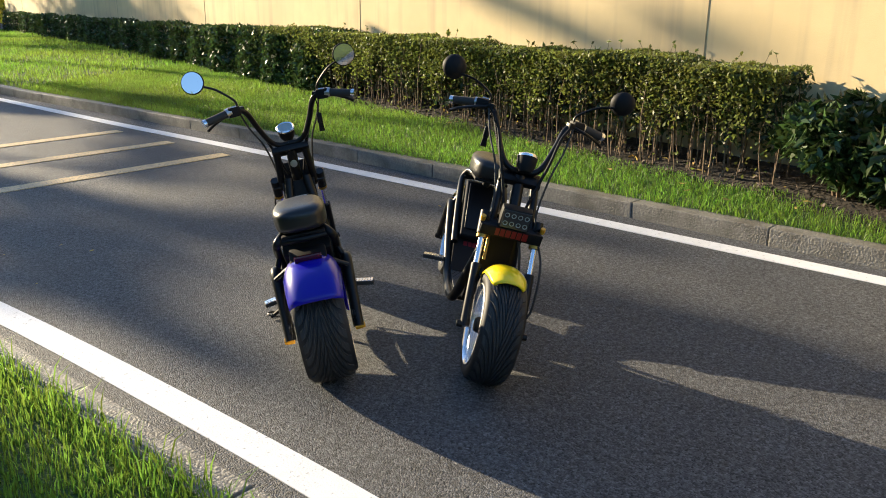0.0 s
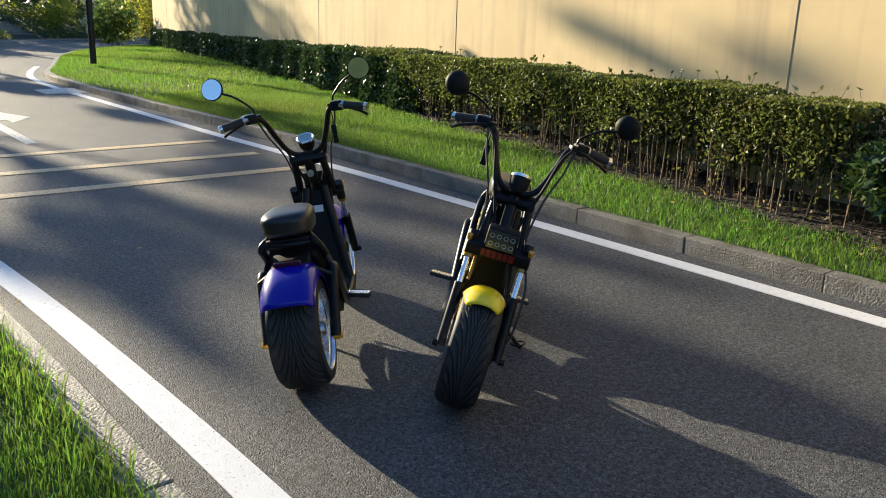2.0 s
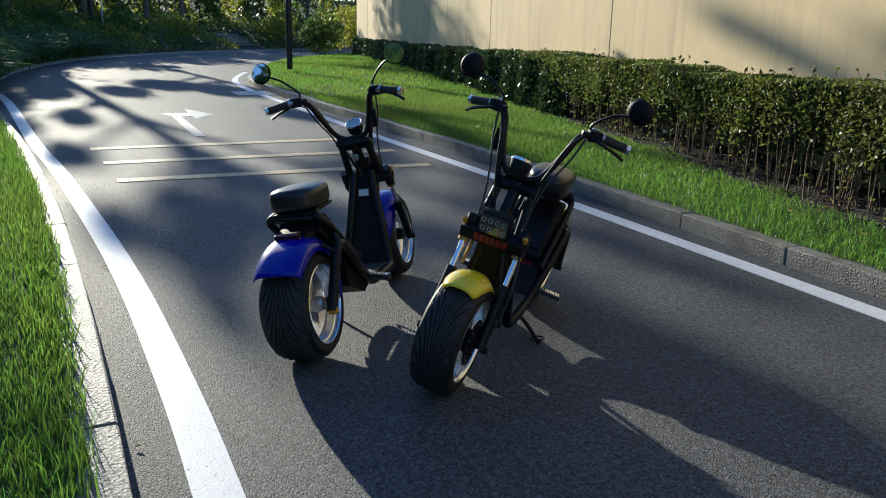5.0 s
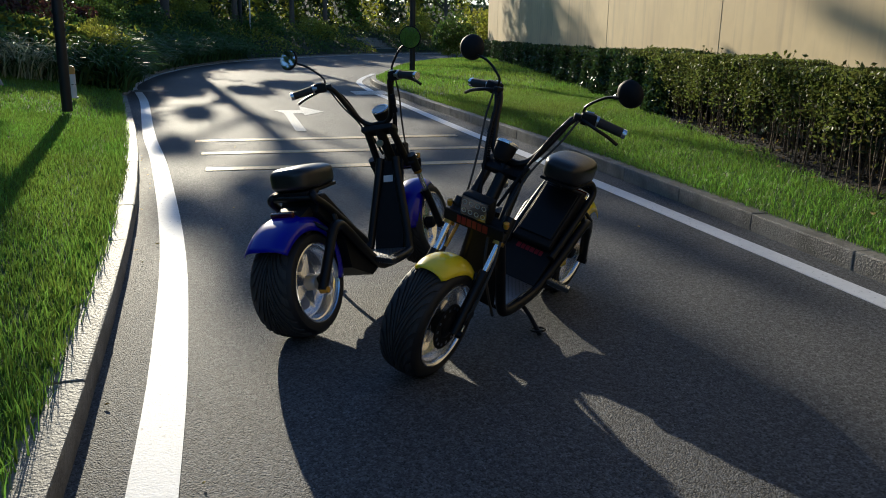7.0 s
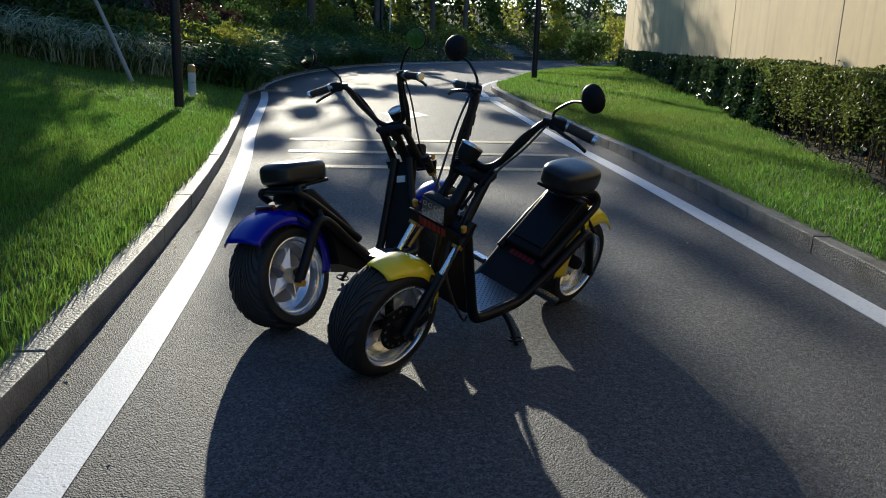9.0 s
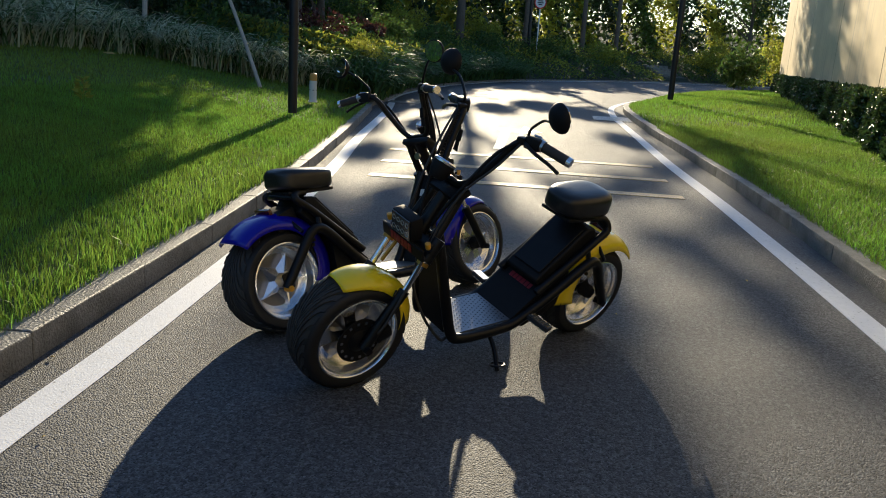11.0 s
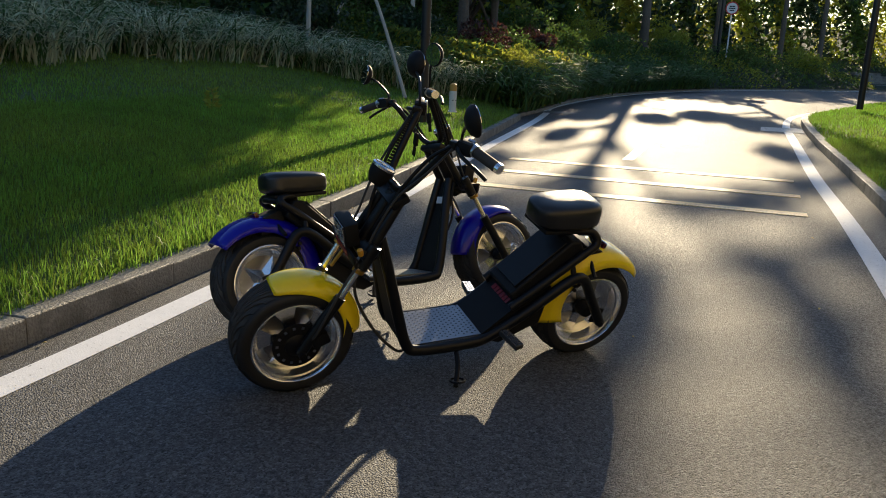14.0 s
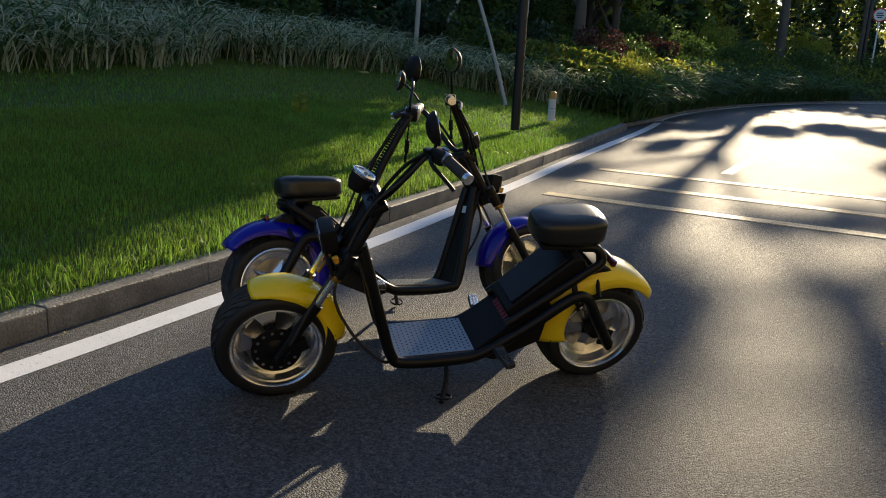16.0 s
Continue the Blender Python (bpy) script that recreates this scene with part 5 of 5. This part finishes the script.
def tree(name, label, x, y, z, height, crown, n, seed, leaf=0.26, trunk=0.13, lean=(0, 0), material="tree_leaf", lumps=26, clumps=(), shadow_bough=0):
    """Tapered trunk, limbs and an uneven crown; crown: (z0, z1, radius)."""
    rr = random.Random(seed)
    rng = np.random.default_rng(seed)
    root = empty(name, label, "tree", pose(x, y, z))
    z0, z1, R = crown
    top = Vector((lean[0], lean[1], height * 0.85))
    bm = add_tube(bmesh.new(), [(0, 0, -0.2), (top.x * 0.3, top.y * 0.3, height * 0.3), (top.x * 0.7, top.y * 0.7, height * 0.6), top], trunk, 10, 4, trunk * 0.35)
    part("trunk", bm, "bark", root)
    for k in range(7):
        a = rr.uniform(0, 6.28)
        h = z0 - z + (z1 - z0) * rr.uniform(-0.12, 0.5)
        s = Vector((top.x * h / height, top.y * h / height, max(0.8, h - 0.6)))
        e = Vector((math.cos(a) * R * rr.uniform(0.5, 0.9), math.sin(a) * R * rr.uniform(0.5, 0.9), h + rr.uniform(0.4, 1.6)))
        part("limb", tubed([s, (s + e) / 2 + Vector((0, 0, 0.15)), e], trunk * 0.42, 7, 3, trunk * 0.12), "bark", root)
    p, u = cloud(n, (-R, R, -R, R, z0 - z, z1 - z), rng, lumps, 0.8)
    if clumps:
        # a thin crown of a few separate tufts: (across, height, half width, half height)
        C = np.array(clumps)
        k = rng.choice(len(C), n, p=C[:, 2] * C[:, 3] / (C[:, 2] * C[:, 3]).sum())
        u = rng.normal(0, 1, (n, 3))
        u /= np.linalg.norm(u, axis=1)[:, None]
        p = np.stack([C[k, 0] - x, rng.uniform(-0.4, 0.4, n), C[k, 1] - z], 1) + u * np.stack([C[k, 2], C[k, 2], C[k, 3]], 1) * (rng.random(n) ** 0.45)[:, None]
        for cx, ch, *_ in clumps:
            part("limb", tubed([(0, 0, min(ch - z - 0.9, height * 0.7)), ((cx - x) * 0.5, 0, ch - z - 0.45), (cx - x, 0, ch - z)], 0.085, 6, 3, 0.03), "bark", root)
    # added unseen limb that casts a slanting stripe of shade on the wall
    if shadow_bough:
        part("limb", tubed([(0, 0, 11.98 - z), (shadow_bough * 0.5, 0, 12.20 - z), (shadow_bough, 0, 12.18 - z)], 0.17, 8, 3, 0.14), "bark", root)
    ob = new("crown", quad_mesh("crown", leaf_quads(p, u, leaf, 0.5, rng, 0.2), material))
    ob.parent = root
    return root


# open crowns of unseen tufts, placed to cast dappled shade: (across, height, half width, half height)
SHADE_TUFTS_WEST = [(-2.42, 10.19, 0.42, 0.21), (-2.64, 9.92, 0.32, 0.23), (-1.93, 9.71, 0.30, 0.18), (-3.15, 9.13, 0.35, 0.23), (-2.87, 10.32, 0.30, 0.18), (-3.08, 10.59, 0.14, 0.21), (-3.27, 10.06, 0.22, 0.23), (-1.79, 10.11, 0.25, 0.16), (-3.71, 8.38, 0.55, 0.42), (-2.69, 8.09, 0.30, 0.31), (-3.59, 7.32, 0.60, 0.57), (-2.61, 6.86, 0.50, 0.42), (-2.56, 5.99, 0.80, 0.62)]
SHADE_TUFTS_EAST = [(-1.70, 11.20, 0.33, 0.23), (-1.55, 11.41, 0.16, 0.21), (-0.67, 11.33, 0.18, 0.31), (-1.14, 10.38, 0.45, 0.18), (-0.52, 10.19, 0.40, 0.21), (-0.87, 10.94, 0.25, 0.16), (-0.12, 10.70, 0.25, 0.21), (0.10, 9.87, 0.30, 0.21), (-1.73, 11.63, 0.24, 0.29), (-1.80, 11.92, 0.22, 0.23), (-1.82, 11.07, 0.30, 0.18), (-1.48, 7.56, 0.55, 0.47), (0.35, 8.99, 0.40, 0.36), (0.64, 7.50, 0.70, 0.57), (-0.27, 7.02, 0.80, 0.52), (1.72, 12.61, 0.22, 0.12)]
TREES = [
    (-1.9, 43.0, 12.6, (8.6, 11.5, 1.5), 5600, SHADE_TUFTS_WEST), (1.45, 46.0, 13.2, (8.6, 12.2, 1.5), 4400, SHADE_TUFTS_EAST), (4.8, 50.5, 11, (8.0, 11.2, 2.4), 380, ()),
    (-7.0, 40.0, 9.5, (3.6, 9.6, 2.6), 2400, ()), (-10.5, 50.0, 12, (5.0, 11.5, 3.2), 1300, ()), (-5.2, 27.5, 7, (1.9, 7.0, 1.8), 2000, ()),
    (-7.0, 30.0, 8.5, (2.6, 8.4, 2.6), 2400, ()), (-9.0, 24.0, 8, (2.4, 8.0, 2.8), 2600, ()), (-8.6, 35.5, 9, (2.8, 9.0, 2.8), 2400, ()), (-11.0, 18.0, 8, (2.6, 8.0, 3.0), 2600, ()), (-12.0, 30.0, 10, (3.0, 10.0, 3.4), 2600, ()),
    (-12.5, 12.0, 8, (2.4, 8.0, 2.8), 2600, ()), (-13.5, 6.0, 9, (2.5, 9.0, 3.0), 2600, ()), (17.0, 61.0, 11, (3.0, 10.5, 3.2), 2600, ()), (24.0, 60.0, 12, (3.0, 12.0, 4.2), 2600, ()),
    # added trees, crowns above view, placed to shade the lawn and far wall
    (-4.3, 21.6, 7.8, (3.2, 7.6, 2.9), 9000, ()), (-7.6, 21.8, 7.8, (2.6, 7.8, 3.0), 6500, ()), (7.0, 52.5, 13.5, (7.0, 13.5, 3.2), 3600, ()),
]
for i, (x, y, h, crown, leaves, clumps) in enumerate(TREES):
    zb = min(bank_z(x, y), 2.6) if x < 10 else 0.2
    tree("tree", "leafy broad-crowned tree on the planted bank", x, y, zb, h - zb, crown, leaves, 200 + i, trunk=0.24 if i == 0 else 0.15 + 0.01 * (i % 4), lumps=11 if i == 0 else 18, leaf=0.20 if clumps else 0.26, clumps=clumps, shadow_bough=1.2 if i == 1 else 0)


def far_woods():
    """Dense undergrowth that closes the view behind the planting; one mass of leaves."""
    rng = np.random.default_rng(91)
    line = fine([(-11.0, -6), (-10.5, 2), (-10.0, 8), (-9.6, 13), (-9.0, 18), (-8.6, 24), (-8.0, 30), (-6.5, 36), (-4.0, 43), (-0.5, 49.5), (4.0, 55), (10, 59.5), (18, 63.5), (30, 67)], 10)
    P = np.array(line)
    n = 62000
    k = rng.uniform(0, len(P) - 1.001, n)
    i = k.astype(int)
    a, b = P[i], P[i + 1]
    p = a + (b - a) * (k - i)[:, None]
    t = (b - a) / np.linalg.norm(b - a, axis=1)[:, None]
    nrm = np.stack([-t[:, 1], t[:, 0]], 1)
    base_z = np.where(p[:, 1] < 18, 1.6, 1.9)
    top = 5.3 + 0.8 * (p[:, 1] > 44) + 0.5 * np.sin(k * 0.9) + 0.35 * np.sin(k * 2.3 + 1)
    top = top - 1.1 * np.exp(-((p[:, 1] - 41.5) / 2.5) ** 2)
    h = rng.random(n) ** 0.8
    dep = rng.normal(0, 0.5, n) + 0.8 * h + 0.5 * np.sin(k * 1.7 + 4 * h)
    q = np.stack([p[:, 0] + nrm[:, 0] * dep, p[:, 1] + nrm[:, 1] * dep, base_z * 0.5 + h * (top - base_z * 0.5)], 1)
    out = np.stack([-nrm[:, 0] * 0.8, -nrm[:, 1] * 0.8, np.full(n, 0.2)], 1)
    idx = (np.sin(k * 0.7) + 0.7 * np.sin(k * 1.9 + h * 3) + rng.normal(0, 0.5, n) > 0.4).astype(np.int32)
    # patches of the brighter leaf beyond y 28 paint in backlight
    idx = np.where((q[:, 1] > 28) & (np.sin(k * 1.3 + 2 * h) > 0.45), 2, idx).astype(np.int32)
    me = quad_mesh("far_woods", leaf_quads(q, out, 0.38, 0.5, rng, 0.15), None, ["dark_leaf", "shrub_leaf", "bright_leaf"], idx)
    return tagged(new("far_woods", me), "dense leafy undergrowth behind the planted bank", "woods", kind="stuff")


far_woods()


def unseen_woods():
    """Unseen leafy trees added behind the camera to darken reflections in the paint, one mass of leaves."""
    rng = np.random.default_rng(97)
    n = 16000
    a = rng.uniform(0, 1, n)
    x = -26 + 60 * a
    y = -20 - 3 * np.sin(a * 9) + rng.normal(0, 0.8, n)
    z = 0.1 + rng.random(n) * (6.5 + 1.2 * np.sin(a * 23))
    out = np.tile([[0, 0.8, 0.2]], (n, 1))
    me = quad_mesh("unseen_woods", leaf_quads(np.stack([x, y, z], 1), out, 0.6, 0.5, rng, 0.15), None, ["dark_leaf", "shrub_leaf"], (np.sin(a * 31) > 0.2).astype(np.int32))
    return tagged(new("unseen_woods", me), "unseen row of leafy trees added behind to darken reflections", "woods", kind="stuff")


unseen_woods()


# ---- street furniture and small things ----
def lamp_post(x, y, z, h, label, rad=0.045):
    root = empty("lamp_post", label, "lamp post", pose(x, y, z - 0.03))
    part("pole", tubed([(0, 0, 0), (0, 0, h)], rad, 16, 1), "post_black", root)
    for k in (0.95, 1.15):
        part("band", lathe([(0.001, k), (rad * 1.22, k), (rad * 1.22, k + 0.03), (0.001, k + 0.03)], 16, "Z"), "post_black", root)
    return root


lamp_post(5.80, 21.1, 0.34, 4.2, "slim black lamp post standing on the verge", 0.075)
lamp_post(-0.89, 10.09, 0.31, 4.0, "slim black lamp post standing on the lawn", 0.062)
lamp_post(1.7, 43.6, 0.6, 4.5, "slim black lamp post beyond the bend", 0.09)


def bollard(x, y, z):
    root = empty("bollard_light", "white cylindrical garden bollard with an ochre cap", "bollard", pose(x, y, z - 0.02))
    part("body", lathe([(0.001, 0), (0.058, 0), (0.058, 0.345), (0.001, 0.345)], 24, "Z"), "white_plastic", root)
    part("cap", lathe([(0.059, 0.335), (0.060, 0.40), (0.052, 0.435), (0.025, 0.452), (0.001, 0.455)], 24, "Z"), "ochre_plastic", root, "ochre yellow cap")
    part("base", lathe([(0.001, 0), (0.075, 0), (0.072, 0.02), (0.001, 0.02)], 20, "Z"), "white_plastic", root)
    bm = bmesh.new()
    for a in (-50, 20, 80):
        add_box(bm, (0.030, 0.004, 0.010), (0.0585 * math.sin(radians(a)), -0.0585 * math.cos(radians(a)), 0.19), (0, 0, a))
    part("dark_marks", bm, "post_black", root, smooth=False)
    return root


bollard(-1.15, 12.05, 0.31)


def road_sign(x, y, z, h):
    root = empty("road_sign", "round red-rimmed white road sign on a pale pole", "road sign", pose(x, y, z))
    part("pole", tubed([(0, 0, -0.1), (0, 0, h)], 0.035, 12, 1), "white_plastic", root)
    d = part("disc", lathe([(0.001, -0.05), (0.30, -0.05), (0.30, -0.03), (0.001, -0.03)], 36, "Y"), "white_plastic", root)
    d.matrix_basis = pose(0, 0, h - 0.28)
    part("rim", lathe([(0.25, -0.054), (0.305, -0.054), (0.305, -0.048), (0.25, -0.048)], 36, "Y", closed=True), "sign_red", d, "red rim")
    bm = bmesh.new()
    for k, w in enumerate((0.24, 0.30, 0.20)):
        add_box(bm, (w, 0.003, 0.05), (0, -0.053, 0.08 - 0.09 * k))
    part("marks", bm, "post_black", d, smooth=False)
    return root


road_sign(2.15, 42.6, 0.9, 3.1)


def stake(name, label, a, b, r, material):
    ob = mesh_ob(name, tubed([a, [(p + q) / 2 + 0.02 for p, q in zip(a, b)], b], r, 8, 3, r * 0.8), material, smooth=True)
    return tagged(ob, label, "stake")


stake("tree_stake", "leaning weathered wooden stake propping a tree", (-2.20, 12.60, 0.42), (-3.35, 13.15, 2.75), 0.035, "pale_stake")
stake("tree_stake", "leaning weathered wooden stake propping a tree", (-5.4, 15.0, 0.7), (-4.7, 16.0, 3.0), 0.035, "pale_stake")
stake("young_tree_trunk", "thin pale young trunk among the border plants", (-4.9, 14.0, 0.8), (-4.9, 14.1, 4.0), 0.05, "pale_stake")
stake("young_tree_trunk", "thin pale young trunk among the shrubs", (-4.6, 18.6, 0.9), (-4.7, 18.8, 4.4), 0.06, "pale_stake")
stake("young_tree_trunk", "brown leaning trunk behind the border plants", (-6.6, 4.6, 0.9), (-5.9, 5.0, 3.5), 0.09, "bark")


def fallen_leaf(x, y, z, s, seed, big=False):
    r = random.Random(seed)
    n = 7
    vs, fs = [(0, 0, 0.012)], []
    for k in range(n):
        a = 2 * math.pi * k / n
        rr_ = s * (1 if k % 2 else 0.7) * (1.0 if math.cos(a) > -0.5 else 1.2)
        vs.append((rr_ * math.cos(a), 0.55 * rr_ * math.sin(a), 0.006 + 0.25 * s * r.random()))
    for k in range(n):
        fs.append((0, 1 + k, 1 + (k + 1) % n))
    ob = raw("fallen_leaf", vs, fs, "dry_leaf")
    ob.matrix_world = pose(x, y, z, r.uniform(-12, 12), r.uniform(-12, 12), r.uniform(0, 360))
    return tagged(ob, "dry yellow-brown fallen leaf", "leaf", "fallen leaves")


fallen_leaf(-4.38, 8.85, lawn_left_z(-4.38, 8.85) + 0.09, 0.10, 1)
fallen_leaf(-3.85, 10.7, lawn_left_z(-3.85, 10.7) + 0.09, 0.11, 2)
lr = random.Random(9)
for k in range(26):
    yy = lr.uniform(-0.5, 9)
    fallen_leaf(left_x(yy) + lr.uniform(0.03, 0.16) if k < 14 else lr.uniform(0.9, 4.0), yy, 0.004, lr.uniform(0.010, 0.022), 20 + k)
for k in range(16):
    yy = lr.uniform(1.5, 7)
    xx = hedge_x(yy) - lr.uniform(-0.2, 0.35)
    fallen_leaf(xx, yy, verge_z(xx, yy) + 0.03, lr.uniform(0.025, 0.045), 60 + k)
# steps and pale path climbing beyond the bend
steps = empty("garden_steps", "pale stone garden steps beyond the bend", "steps", pose(10.8, 51.2, 0.0, 0, 0, 35))
for k in range(6):
    part("step", boxed((1.8, 0.42, 0.16), (0, k * 0.42, 0.10 + k * 0.15), bev=0.015), "kerb", steps, smooth=False)


def weed_plant(x, y):
    """A low rosette with a short leafy stem, standing in the turf."""
    g = np.random.default_rng(71)
    z = lawn_left_z(x, y)
    root = empty("weed_plant", "small pale green weed growing in the lawn", "weed", pose(x, y, z))
    n = 46
    a = g.uniform(0, 6.28, n)
    h = 0.03 + 0.20 * g.random(n)
    p = np.stack([0.07 * np.cos(a) * (1.2 - h * 3), 0.07 * np.sin(a) * (1.2 - h * 3), h], 1)
    u = np.stack([np.cos(a), np.sin(a), np.full(n, 0.5)], 1)
    ob = new("weed_leaves", quad_mesh("weed_leaves", leaf_quads(p, u, 0.075, 0.42, g, 0.1, 0.3), "bright_leaf"))
    tagged(ob, kind="stuff")
    ob.parent = root
    part("stem", tubed([(0, 0, -0.02), (0.01, 0, 0.12), (0.0, 0.01, 0.22)], 0.004, 6, 2), "bright_leaf", root)
    return root


weed_plant(-2.1, 7.0)
